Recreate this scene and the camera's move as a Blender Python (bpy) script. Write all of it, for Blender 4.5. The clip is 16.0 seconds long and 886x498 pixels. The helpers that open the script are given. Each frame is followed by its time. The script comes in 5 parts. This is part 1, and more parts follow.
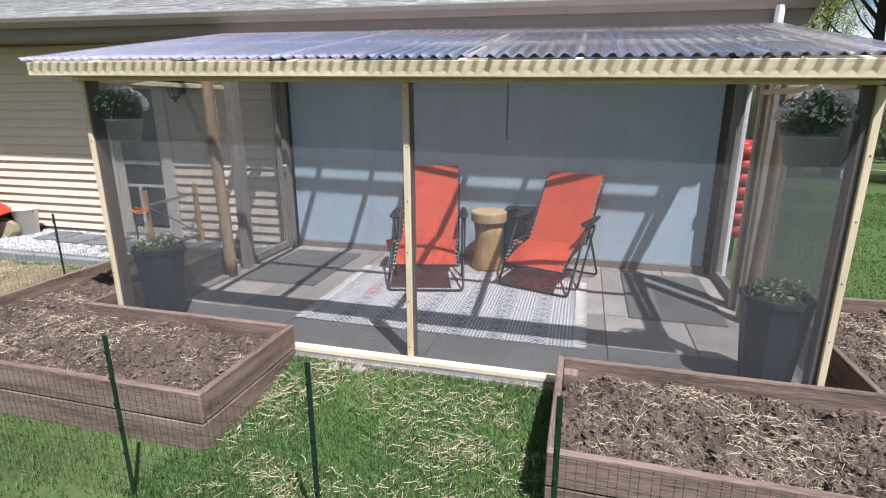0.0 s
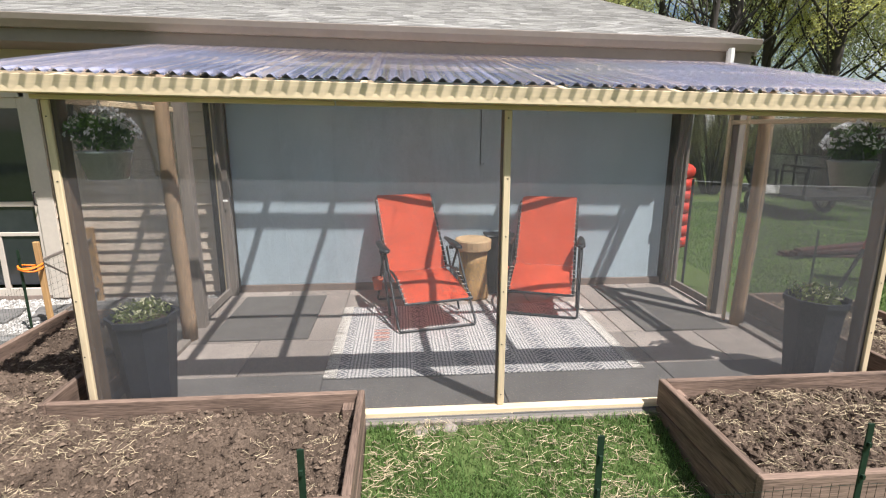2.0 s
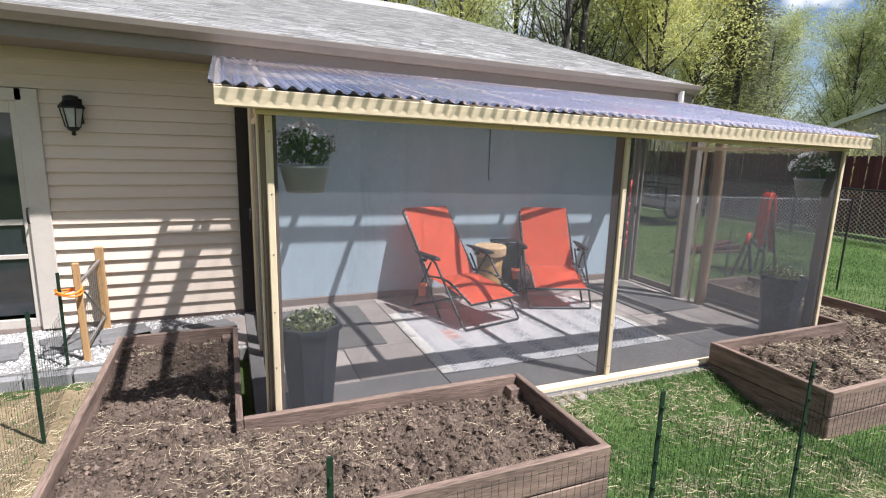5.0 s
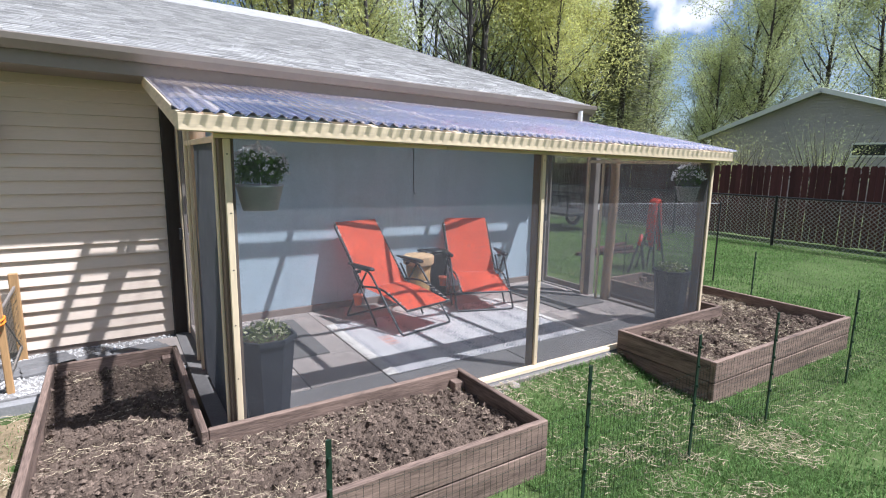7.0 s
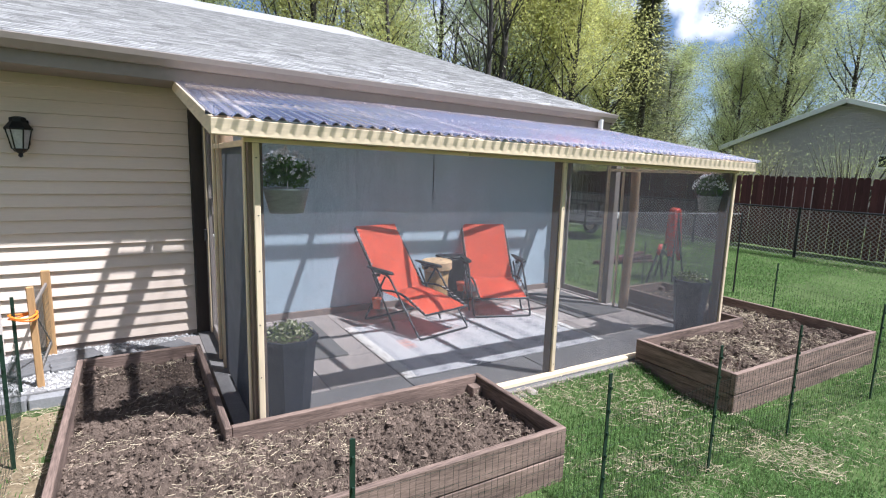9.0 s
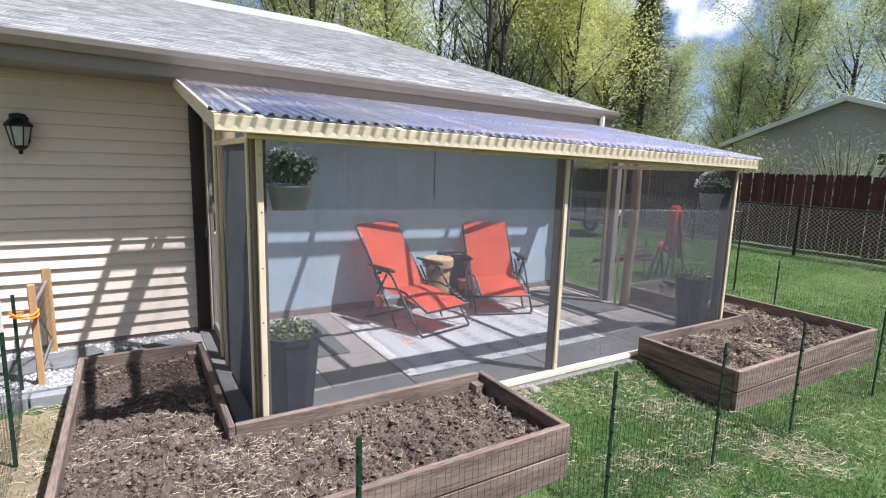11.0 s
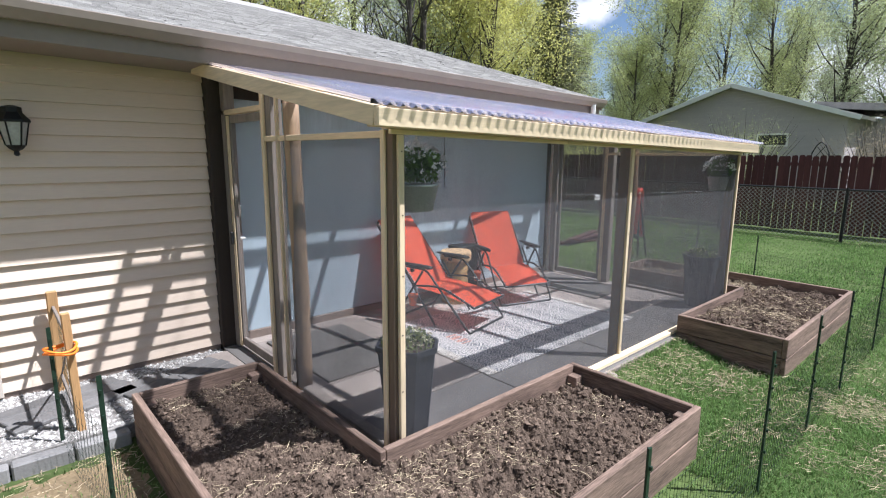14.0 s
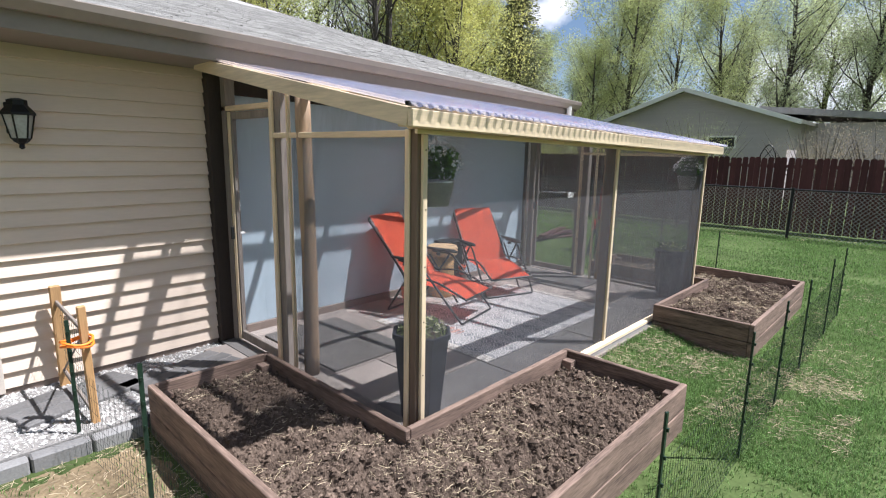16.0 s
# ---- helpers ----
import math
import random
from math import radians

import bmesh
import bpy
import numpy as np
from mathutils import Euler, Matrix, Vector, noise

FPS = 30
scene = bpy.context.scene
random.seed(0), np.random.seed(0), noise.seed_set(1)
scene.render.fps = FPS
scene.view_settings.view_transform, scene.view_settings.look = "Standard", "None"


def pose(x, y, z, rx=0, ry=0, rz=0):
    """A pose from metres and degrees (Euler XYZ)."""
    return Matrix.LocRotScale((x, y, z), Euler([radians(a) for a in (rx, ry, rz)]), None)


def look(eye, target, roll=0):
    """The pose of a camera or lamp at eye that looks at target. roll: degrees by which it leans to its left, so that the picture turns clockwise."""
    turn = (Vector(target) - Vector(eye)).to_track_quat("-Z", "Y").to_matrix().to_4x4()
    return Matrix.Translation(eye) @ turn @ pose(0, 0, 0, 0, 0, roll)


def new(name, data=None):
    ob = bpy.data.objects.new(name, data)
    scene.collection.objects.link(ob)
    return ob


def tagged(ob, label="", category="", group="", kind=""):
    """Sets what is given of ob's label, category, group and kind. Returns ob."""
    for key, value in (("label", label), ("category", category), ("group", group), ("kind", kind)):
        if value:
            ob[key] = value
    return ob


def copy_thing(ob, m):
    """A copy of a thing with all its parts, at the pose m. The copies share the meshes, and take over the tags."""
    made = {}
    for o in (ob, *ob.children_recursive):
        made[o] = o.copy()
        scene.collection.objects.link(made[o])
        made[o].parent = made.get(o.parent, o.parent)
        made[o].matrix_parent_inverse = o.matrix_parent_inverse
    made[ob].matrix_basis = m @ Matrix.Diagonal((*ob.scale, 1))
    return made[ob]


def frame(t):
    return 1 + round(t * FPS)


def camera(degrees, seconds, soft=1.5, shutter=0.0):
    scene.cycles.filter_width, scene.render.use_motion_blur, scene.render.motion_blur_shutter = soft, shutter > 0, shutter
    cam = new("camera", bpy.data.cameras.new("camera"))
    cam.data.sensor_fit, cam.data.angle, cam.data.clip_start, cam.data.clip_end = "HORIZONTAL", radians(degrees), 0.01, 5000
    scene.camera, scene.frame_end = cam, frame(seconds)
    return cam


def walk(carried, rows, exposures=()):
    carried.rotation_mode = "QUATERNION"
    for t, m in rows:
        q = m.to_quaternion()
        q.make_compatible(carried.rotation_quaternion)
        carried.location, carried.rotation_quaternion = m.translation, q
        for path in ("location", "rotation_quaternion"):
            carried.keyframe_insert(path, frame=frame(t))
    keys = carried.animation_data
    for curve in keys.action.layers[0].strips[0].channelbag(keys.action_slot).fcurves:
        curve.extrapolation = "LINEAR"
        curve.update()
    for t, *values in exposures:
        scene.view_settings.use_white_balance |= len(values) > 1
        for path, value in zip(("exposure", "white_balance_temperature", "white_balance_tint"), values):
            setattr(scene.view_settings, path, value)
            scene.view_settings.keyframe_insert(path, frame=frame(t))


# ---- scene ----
cam = camera(80.9, 16.0, soft=1.15)
PATH = [
    (0, (3.444, -3.027, 1.655), (2.943, -1.164, 1.127), -0.1),
    (0.5, (3.041, -3.022, 1.663), (2.743, -1.118, 1.131), -0.5),
    (1, (2.655, -2.99, 1.676), (2.531, -1.05, 1.205), -0.1),
    (1.5, (2.212, -2.986, 1.707), (2.235, -1.034, 1.271), 0.0),
    (2, (1.812, -2.891, 1.688), (1.969, -0.948, 1.24), 0.1),
    (2.5, (1.395, -2.852, 1.704), (1.657, -0.922, 1.247), 0.6),
    (3, (0.983, -2.923, 1.717), (1.353, -1.012, 1.26), 1.5),
    (3.2, (0.845, -2.911, 1.713), (1.263, -1.007, 1.266), 1.5),
    (5.3, (-0.328, -2.936, 1.694), (0.512, -1.159, 1.327), 1.6),
    (5.5, (-0.41, -2.926, 1.697), (0.496, -1.178, 1.342), 1.6),
    (6, (-0.524, -3.087, 1.731), (0.488, -1.395, 1.393), 1.5),
    (6.5, (-0.553, -3.107, 1.714), (0.507, -1.442, 1.391), 1.3),
    (7, (-0.542, -3.127, 1.727), (0.521, -1.465, 1.395), 0.9),
    (7.5, (-0.572, -3.11, 1.726), (0.494, -1.451, 1.394), 1.2),
    (8, (-0.573, -3.133, 1.72), (0.472, -1.459, 1.398), 1.4),
    (8.5, (-0.582, -3.132, 1.727), (0.447, -1.446, 1.41), 1.4),
    (9, (-0.595, -3.139, 1.728), (0.419, -1.444, 1.417), 1.7),
    (11.5, (-0.631, -3.088, 1.716), (0.391, -1.4, 1.392), 1.7),
    (12, (-0.719, -2.908, 1.705), (0.38, -1.27, 1.377), 1.8),
    (12.5, (-0.901, -2.698, 1.736), (0.268, -1.11, 1.406), 1.6),
    (13, (-1.242, -2.561, 1.726), (-0.019, -1.015, 1.39), 1.2),
    (13.5, (-1.502, -2.416, 1.722), (-0.239, -0.903, 1.378), 0.9),
    (14, (-1.639, -2.169, 1.739), (-0.32, -0.709, 1.379), 0.4),
    (14.5, (-1.823, -2.098, 1.738), (-0.465, -0.68, 1.356), 0.4),
    (15, (-1.983, -2.064, 1.757), (-0.583, -0.69, 1.369), 0.8),
    (15.5, (-2.019, -2.063, 1.758), (-0.589, -0.716, 1.38), 1.0),
    (16, (-2.026, -2.081, 1.741), (-0.595, -0.733, 1.374), 1.1),
]
walk(cam, [(t, look(eye, target, roll)) for t, eye, target, roll in PATH], [(0, 0.74, 5750, 11), (1, 0.78, 6050, 11), (1.5, 0.83, 6350, 11), (3, 0.9, 6450, 11), (5.5, 0.96, 5810, 13), (7, 0.95, 5620, 13), (9, 1.01, 5620, 13), (11.5, 1.01, 5640, 13), (13, 0.91, 5660, 13), (14.5, 1.0, 5880, 13), (16, 0.98, 5910, 13)])

# ---- world and sun ----
world = bpy.data.worlds.new("world")
scene.world = world
world.use_nodes = True
wn, wl = world.node_tree.nodes, world.node_tree.links
wn.clear()
sky = wn.new("ShaderNodeTexSky")
sky.sky_type, sky.sun_disc = "NISHITA", False
sky.sun_elevation, sky.sun_rotation = radians(60.3), radians(137.4)
sky.air_density, sky.dust_density = 1.0, 0.6
bg = wn.new("ShaderNodeBackground")
bg.inputs["Strength"].default_value = 0.053
w_out = wn.new("ShaderNodeOutputWorld")
w_co = wn.new("ShaderNodeTexCoord")
w_map = wn.new("ShaderNodeMapping")
w_map.inputs["Scale"].default_value = (3.0, 3.0, 7.0)
w_noise = wn.new("ShaderNodeTexNoise")
w_noise.inputs["Scale"].default_value, w_noise.inputs["Detail"].default_value = 1.1, 6.0
w_ramp = wn.new("ShaderNodeValToRGB")
w_ramp.color_ramp.elements[0].position, w_ramp.color_ramp.elements[1].position = 0.50, 0.64
w_mix = wn.new("ShaderNodeMixRGB")
w_mix.inputs["Color2"].default_value = (11.0, 11.0, 11.3, 1)
wl.new(w_co.outputs["Generated"], w_map.inputs["Vector"])
wl.new(w_map.outputs["Vector"], w_noise.inputs["Vector"])
wl.new(w_noise.outputs["Fac"], w_ramp.inputs["Fac"])
w_dot, w_edge, w_puff, w_both, w_add = (wn.new("ShaderNodeVectorMath"), wn.new("ShaderNodeMapRange"), wn.new("ShaderNodeTexNoise"), wn.new("ShaderNodeMath"), wn.new("ShaderNodeMath"))
w_dot.operation, w_dot.inputs[1].default_value = "DOT_PRODUCT", (0.795, 0.536, 0.284)
w_edge.inputs["From Min"].default_value, w_edge.inputs["From Max"].default_value = 0.9925, 0.9985
w_puff.inputs["Scale"].default_value, w_puff.inputs["Detail"].default_value = 13.0, 8.0
w_both.operation, w_both.use_clamp = "MULTIPLY_ADD", True
w_both.inputs[2].default_value = -2.3
w_scale = wn.new("ShaderNodeMath")
w_scale.operation, w_scale.inputs[1].default_value = "MULTIPLY", 6.2
w_add.operation = "MAXIMUM"
wl.new(w_co.outputs["Generated"], w_dot.inputs[0])
wl.new(w_co.outputs["Generated"], w_puff.inputs["Vector"])
wl.new(w_dot.outputs["Value"], w_edge.inputs["Value"])
wl.new(w_puff.outputs["Fac"], w_scale.inputs[0])
wl.new(w_scale.outputs["Value"], w_both.inputs[0])
wl.new(w_edge.outputs["Result"], w_both.inputs[1])
wl.new(w_both.outputs["Value"], w_add.inputs[0])
wl.new(w_ramp.outputs["Color"], w_add.inputs[1])
wl.new(w_add.outputs["Value"], w_mix.inputs["Fac"])
wl.new(sky.outputs["Color"], w_mix.inputs["Color1"])
wl.new(w_mix.outputs["Color"], bg.inputs["Color"])
wl.new(bg.outputs["Background"], w_out.inputs["Surface"])

sun_data = bpy.data.lights.new("sun", "SUN")
sun_data.energy, sun_data.angle, sun_data.color = 5.0, radians(0.7), (1.0, 0.96, 0.92)
sun = new("sun", sun_data)
SUN_WAY = Vector((-0.677 * math.cos(radians(60.3)), 0.736 * math.cos(radians(60.3)), -math.sin(radians(60.3))))
sun.matrix_world = look((10, -10, 20), Vector((10, -10, 20)) + SUN_WAY)


# ---- materials ----
def material(name, color, rough=0.7, metal=0.0, dark=0.75, scale=8.0, stretch=(1, 1, 1), bump=0.15, fine=60.0,
             vary=0.12, spec=0.35, light=1.18, coords="Object"):
    """Base colour with stains, grain, relief and a little change from piece to piece."""
    m = bpy.data.materials.new(name)
    m.use_nodes = True
    n, l = m.node_tree.nodes, m.node_tree.links
    b = n["Principled BSDF"]
    b.inputs["Roughness"].default_value, b.inputs["Metallic"].default_value = rough, metal
    b.inputs["Specular IOR Level"].default_value = spec
    co, mp = n.new("ShaderNodeTexCoord"), n.new("ShaderNodeMapping")
    mp.inputs["Scale"].default_value = stretch
    l.new(co.outputs[coords], mp.inputs["Vector"])
    info = n.new("ShaderNodeObjectInfo")
    shift = n.new("ShaderNodeVectorMath")
    shift.operation = "ADD"
    spread = n.new("ShaderNodeMath")
    spread.operation, spread.inputs[1].default_value = "MULTIPLY", 37.0
    l.new(info.outputs["Random"], spread.inputs[0])
    l.new(mp.outputs["Vector"], shift.inputs[0])
    l.new(spread.outputs["Value"], shift.inputs[1])
    big, small = n.new("ShaderNodeTexNoise"), n.new("ShaderNodeTexNoise")
    big.inputs["Scale"].default_value, big.inputs["Detail"].default_value = scale, 4.0
    small.inputs["Scale"].default_value, small.inputs["Detail"].default_value = fine, 3.0
    l.new(shift.outputs["Vector"], big.inputs["Vector"])
    l.new(shift.outputs["Vector"], small.inputs["Vector"])
    both = n.new("ShaderNodeMath")
    both.operation = "MULTIPLY_ADD"
    both.inputs[1].default_value = 0.45
    l.new(small.outputs["Fac"], both.inputs[0])
    half = n.new("ShaderNodeMath")
    half.operation, half.inputs[1].default_value = "MULTIPLY", 0.55
    l.new(big.outputs["Fac"], half.inputs[0])
    l.new(half.outputs["Value"], both.inputs[2])
    ramp = n.new("ShaderNodeValToRGB")
    e = ramp.color_ramp.elements
    e[0].position, e[1].position = 0.30, 0.70
    e[0].color = (*[c * dark for c in color], 1)
    e[1].color = (*[min(1, c * light) for c in color], 1)
    l.new(both.outputs["Value"], ramp.inputs["Fac"])
    hsv = n.new("ShaderNodeHueSaturation")
    rng = n.new("ShaderNodeMapRange")
    rng.inputs["To Min"].default_value, rng.inputs["To Max"].default_value = 1 - vary, 1 + vary
    l.new(info.outputs["Random"], rng.inputs["Value"])
    l.new(rng.outputs["Result"], hsv.inputs["Value"])
    l.new(ramp.outputs["Color"], hsv.inputs["Color"])
    l.new(hsv.outputs["Color"], b.inputs["Base Color"])
    if bump:
        bp = n.new("ShaderNodeBump")
        bp.inputs["Strength"].default_value, bp.inputs["Distance"].default_value = bump, 0.01
        l.new(both.outputs["Value"], bp.inputs["Height"])
        l.new(bp.outputs["Normal"], b.inputs["Normal"])
    return m


def islands(m, spread=0.35):
    """Changes the brightness from piece to piece of one joined mesh."""
    n, l = m.node_tree.nodes, m.node_tree.links
    b = n["Principled BSDF"]
    link = b.inputs["Base Color"].links[0]
    src = link.from_socket
    geo, rng, hsv = n.new("ShaderNodeNewGeometry"), n.new("ShaderNodeMapRange"), n.new("ShaderNodeHueSaturation")
    rng.inputs["To Min"].default_value, rng.inputs["To Max"].default_value = 1 - spread, 1 + spread
    l.new(geo.outputs["Random Per Island"], rng.inputs["Value"])
    l.new(rng.outputs["Result"], hsv.inputs["Value"])
    l.new(src, hsv.inputs["Color"])
    l.new(hsv.outputs["Color"], b.inputs["Base Color"])
    return m


def see_through(name, color, share, rough=0.5, spec=0.3):
    """A surface of which part is open: share of the light that passes."""
    m = bpy.data.materials.new(name)
    m.use_nodes = True
    n, l = m.node_tree.nodes, m.node_tree.links
    b, out = n["Principled BSDF"], n["Material Output"]
    b.inputs["Base Color"].default_value, b.inputs["Roughness"].default_value = (*color, 1), rough
    b.inputs["Specular IOR Level"].default_value = spec
    t, mix = n.new("ShaderNodeBsdfTransparent"), n.new("ShaderNodeMixShader")
    mix.inputs["Fac"].default_value = share
    l.new(b.outputs["BSDF"], mix.inputs[1])
    l.new(t.outputs["BSDF"], mix.inputs[2])
    l.new(mix.outputs["Shader"], out.inputs["Surface"])
    return m


def leafy(name, color, spread=0.4):
    """Leaves: each clump differs, and some light shines through."""
    m = islands(material(name, color, rough=0.6, scale=3.0, fine=20, bump=0, spec=0.25), spread)
    n, l = m.node_tree.nodes, m.node_tree.links
    b, out = n["Principled BSDF"], n["Material Output"]
    tr, mix = n.new("ShaderNodeBsdfTranslucent"), n.new("ShaderNodeMixShader")
    l.new(b.inputs["Base Color"].links[0].from_socket, tr.inputs["Color"])
    mix.inputs["Fac"].default_value = 0.5
    l.new(b.outputs["BSDF"], mix.inputs[1])
    l.new(tr.outputs["BSDF"], mix.inputs[2])
    l.new(mix.outputs["Shader"], out.inputs["Surface"])
    return m


PINE = (0.70, 0.56, 0.37)
pine_x = material("fresh_pine_along_x", PINE, 0.65, scale=5, stretch=(0.25, 3, 3), fine=30, dark=0.78, bump=0.1)
pine_y = material("fresh_pine_along_y", PINE, 0.65, scale=5, stretch=(3, 0.25, 3), fine=30, dark=0.78, bump=0.1)
pine_z = material("fresh_pine_upright", PINE, 0.65, scale=5, stretch=(3, 3, 0.25), fine=30, dark=0.78, bump=0.1)
old_z = material("brown_treated_post", (0.17, 0.12, 0.085), 0.75, scale=5, stretch=(3, 3, 0.25), fine=30)
log_wood = material("peeled_log", (0.36, 0.25, 0.16), 0.7, scale=4, stretch=(3, 3, 0.4), fine=25, dark=0.6)
grey_wood = material("weathered_wood", (0.25, 0.215, 0.185), 0.8, scale=5, stretch=(3, 3, 0.3), fine=30, dark=0.65)
bed_x = material("weathered_bed_board_x", (0.148, 0.102, 0.078), 0.85, scale=4, stretch=(0.35, 4, 4), fine=34, dark=0.30, bump=0.55, light=2.1)
bed_y = material("weathered_bed_board_y", (0.148, 0.102, 0.078), 0.85, scale=4, stretch=(4, 0.35, 4), fine=34, dark=0.30, bump=0.55, light=2.1)
soil_mat = material("dry_garden_soil", (0.108, 0.080, 0.061), 0.95, scale=5, fine=110, dark=0.38, bump=1.0, light=1.7, spec=0.1)
clod_mat = islands(material("soil_clods", (0.118, 0.087, 0.066), 0.95, scale=5, fine=80, dark=0.45, light=1.5, bump=0.6, spec=0.1), 0.5)
straw_mat = islands(material("dry_straw", (0.50, 0.41, 0.27), 0.7, scale=20, fine=60, bump=0), 0.6)
siding_mat = material("cream_vinyl_siding", (0.66, 0.545, 0.435), 0.5, scale=1.2, stretch=(0.4, 3, 3), fine=30, dark=0.93, light=1.05, bump=0.06, vary=0.02)
blue_mat = material("pale_blue_painted_board", (0.455, 0.548, 0.605), 0.65, scale=2.0, stretch=(2.2, 1, 0.5), fine=14, dark=0.86, light=1.1, bump=0.1, vary=0)
base_mat = material("brown_base_board", (0.24, 0.19, 0.16), 0.8, scale=6, fine=50)
dark_trim = material("dark_brown_trim", (0.042, 0.031, 0.025), 0.7, scale=6, stretch=(2, 2, 0.4), fine=40)
soffit_mat = material("taupe_aluminium", (0.235, 0.195, 0.165), 0.5, scale=3, fine=20, dark=0.92, light=1.06, bump=0.03, vary=0.03)
gutter_mat = material("taupe_gutter_paint", (0.27, 0.225, 0.19), 0.4, scale=3, fine=20, dark=0.9, light=1.06, bump=0.03, vary=0.03, spec=0.5)
shingle_mat = islands(material("grey_asphalt_shingle", (0.335, 0.325, 0.308), 0.95, scale=3, fine=120, dark=0.7, bump=0.5, spec=0.15), 0.22)
white_paint = material("white_paint", (0.76, 0.75, 0.71), 0.5, scale=4, fine=40, dark=0.9, light=1.04, bump=0.04, vary=0.03)
beige_trim = material("beige_trim_paint", (0.56, 0.50, 0.43), 0.5, scale=4, fine=40, dark=0.9, light=1.04, bump=0.04, vary=0.03)
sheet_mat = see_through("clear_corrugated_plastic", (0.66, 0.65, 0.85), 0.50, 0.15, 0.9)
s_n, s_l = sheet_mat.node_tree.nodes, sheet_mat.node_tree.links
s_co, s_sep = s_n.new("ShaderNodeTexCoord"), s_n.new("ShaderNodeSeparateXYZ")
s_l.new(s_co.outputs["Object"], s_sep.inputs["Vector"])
# Opacity stripes at the front lip imitate the banded light on the fascia.
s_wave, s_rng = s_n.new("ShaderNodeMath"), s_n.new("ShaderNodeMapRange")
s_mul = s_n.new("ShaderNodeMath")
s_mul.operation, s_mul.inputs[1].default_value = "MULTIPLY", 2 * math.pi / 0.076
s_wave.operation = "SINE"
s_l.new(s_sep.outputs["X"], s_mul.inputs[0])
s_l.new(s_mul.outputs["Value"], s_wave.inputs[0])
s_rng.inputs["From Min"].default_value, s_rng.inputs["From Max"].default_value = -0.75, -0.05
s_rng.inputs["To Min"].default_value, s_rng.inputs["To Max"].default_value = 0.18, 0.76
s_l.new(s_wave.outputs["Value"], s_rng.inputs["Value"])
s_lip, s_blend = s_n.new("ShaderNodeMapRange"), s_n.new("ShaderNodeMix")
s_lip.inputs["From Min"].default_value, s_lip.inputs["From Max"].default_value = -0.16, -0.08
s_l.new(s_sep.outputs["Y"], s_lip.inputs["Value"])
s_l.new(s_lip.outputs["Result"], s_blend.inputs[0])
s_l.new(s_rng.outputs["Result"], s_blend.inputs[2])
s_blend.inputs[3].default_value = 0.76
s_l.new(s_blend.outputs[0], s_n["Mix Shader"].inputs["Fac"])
s_glow, s_part = s_n.new("ShaderNodeBsdfTranslucent"), s_n.new("ShaderNodeMixShader")
s_glow.inputs["Color"].default_value = (0.85, 0.84, 0.95, 1)
s_part.inputs["Fac"].default_value = 0.22
s_l.new(s_n["Principled BSDF"].outputs["BSDF"], s_part.inputs[1])
s_l.new(s_glow.outputs["BSDF"], s_part.inputs[2])
s_l.new(s_part.outputs["Shader"], s_n["Mix Shader"].inputs[1])
s_gloss, s_edge, s_top = s_n.new("ShaderNodeBsdfGlossy"), s_n.new("ShaderNodeLayerWeight"), s_n.new("ShaderNodeMixShader")
s_pow = s_n.new("ShaderNodeMath")
s_gloss.inputs["Color"].default_value, s_gloss.inputs["Roughness"].default_value = (0.86, 0.85, 0.97, 1), 0.22
s_pow.operation, s_pow.inputs[1].default_value = "POWER", 2.7
s_l.new(s_edge.outputs["Facing"], s_pow.inputs[0])
s_l.new(s_pow.outputs["Value"], s_top.inputs["Fac"])
s_l.new(s_n["Mix Shader"].outputs["Shader"], s_top.inputs[1])
s_l.new(s_gloss.outputs["BSDF"], s_top.inputs[2])
s_l.new(s_top.outputs["Shader"], s_n["Material Output"].inputs["Surface"])
screen_mat = see_through("cross_threads_of_screen", (0.14, 0.14, 0.145), 0.91, 0.7, 0.2)
strand_mat = material("charcoal_screen_thread", (0.125, 0.125, 0.13), 0.7, scale=2, fine=10, bump=0, vary=0)
paver_mat = material("concrete_paver", (0.33, 0.285, 0.25), 0.9, scale=3, fine=70, dark=0.72, bump=0.3, vary=0.22)
slab_mat = material("concrete_slab", (0.16, 0.15, 0.14), 0.92, scale=2.5, fine=60, dark=0.72, bump=0.3, vary=0)
mat_mat = material("dark_slate_paver", (0.135, 0.125, 0.115), 0.85, scale=5, fine=80, dark=0.8, bump=0.3, vary=0.1)
sling_mat = material("orange_sling_fabric", (0.84, 0.155, 0.075), 0.75, scale=5, fine=160, dark=0.88, light=1.1, bump=0.12, vary=0.03)
tube_mat = material("dark_grey_steel_tube", (0.035, 0.036, 0.038), 0.4, 0.4, scale=6, fine=40, bump=0.02)
plastic_black = material("black_plastic", (0.022, 0.022, 0.023), 0.45, scale=10, fine=60, bump=0.05)
cord_mat = material("white_lacing_cord", (0.6, 0.57, 0.52), 0.8, scale=20, fine=90, bump=0)
stump_bark = material("yellow_stripped_log", (0.50, 0.31, 0.13), 0.7, scale=5, stretch=(2, 2, 0.5), fine=25, dark=0.55)
stump_top = material("sawn_log_end", (0.52, 0.36, 0.20), 0.8, scale=9, fine=50, dark=0.7)
pot_mat = material("charcoal_resin_planter", (0.024, 0.028, 0.037), 0.55, scale=4, fine=50, dark=0.8, bump=0.08, vary=0.05)
pot_white = material("galvanised_tub", (0.50, 0.505, 0.515), 0.5, 0.1, scale=6, fine=40, dark=0.85, bump=0.08)
terracotta = material("terracotta", (0.52, 0.13, 0.07), 0.8, scale=8, fine=50)
leaf_dark = leafy("basket_leaves", (0.14, 0.23, 0.09))
leaf_pale = leafy("planter_leaves", (0.22, 0.27, 0.10))
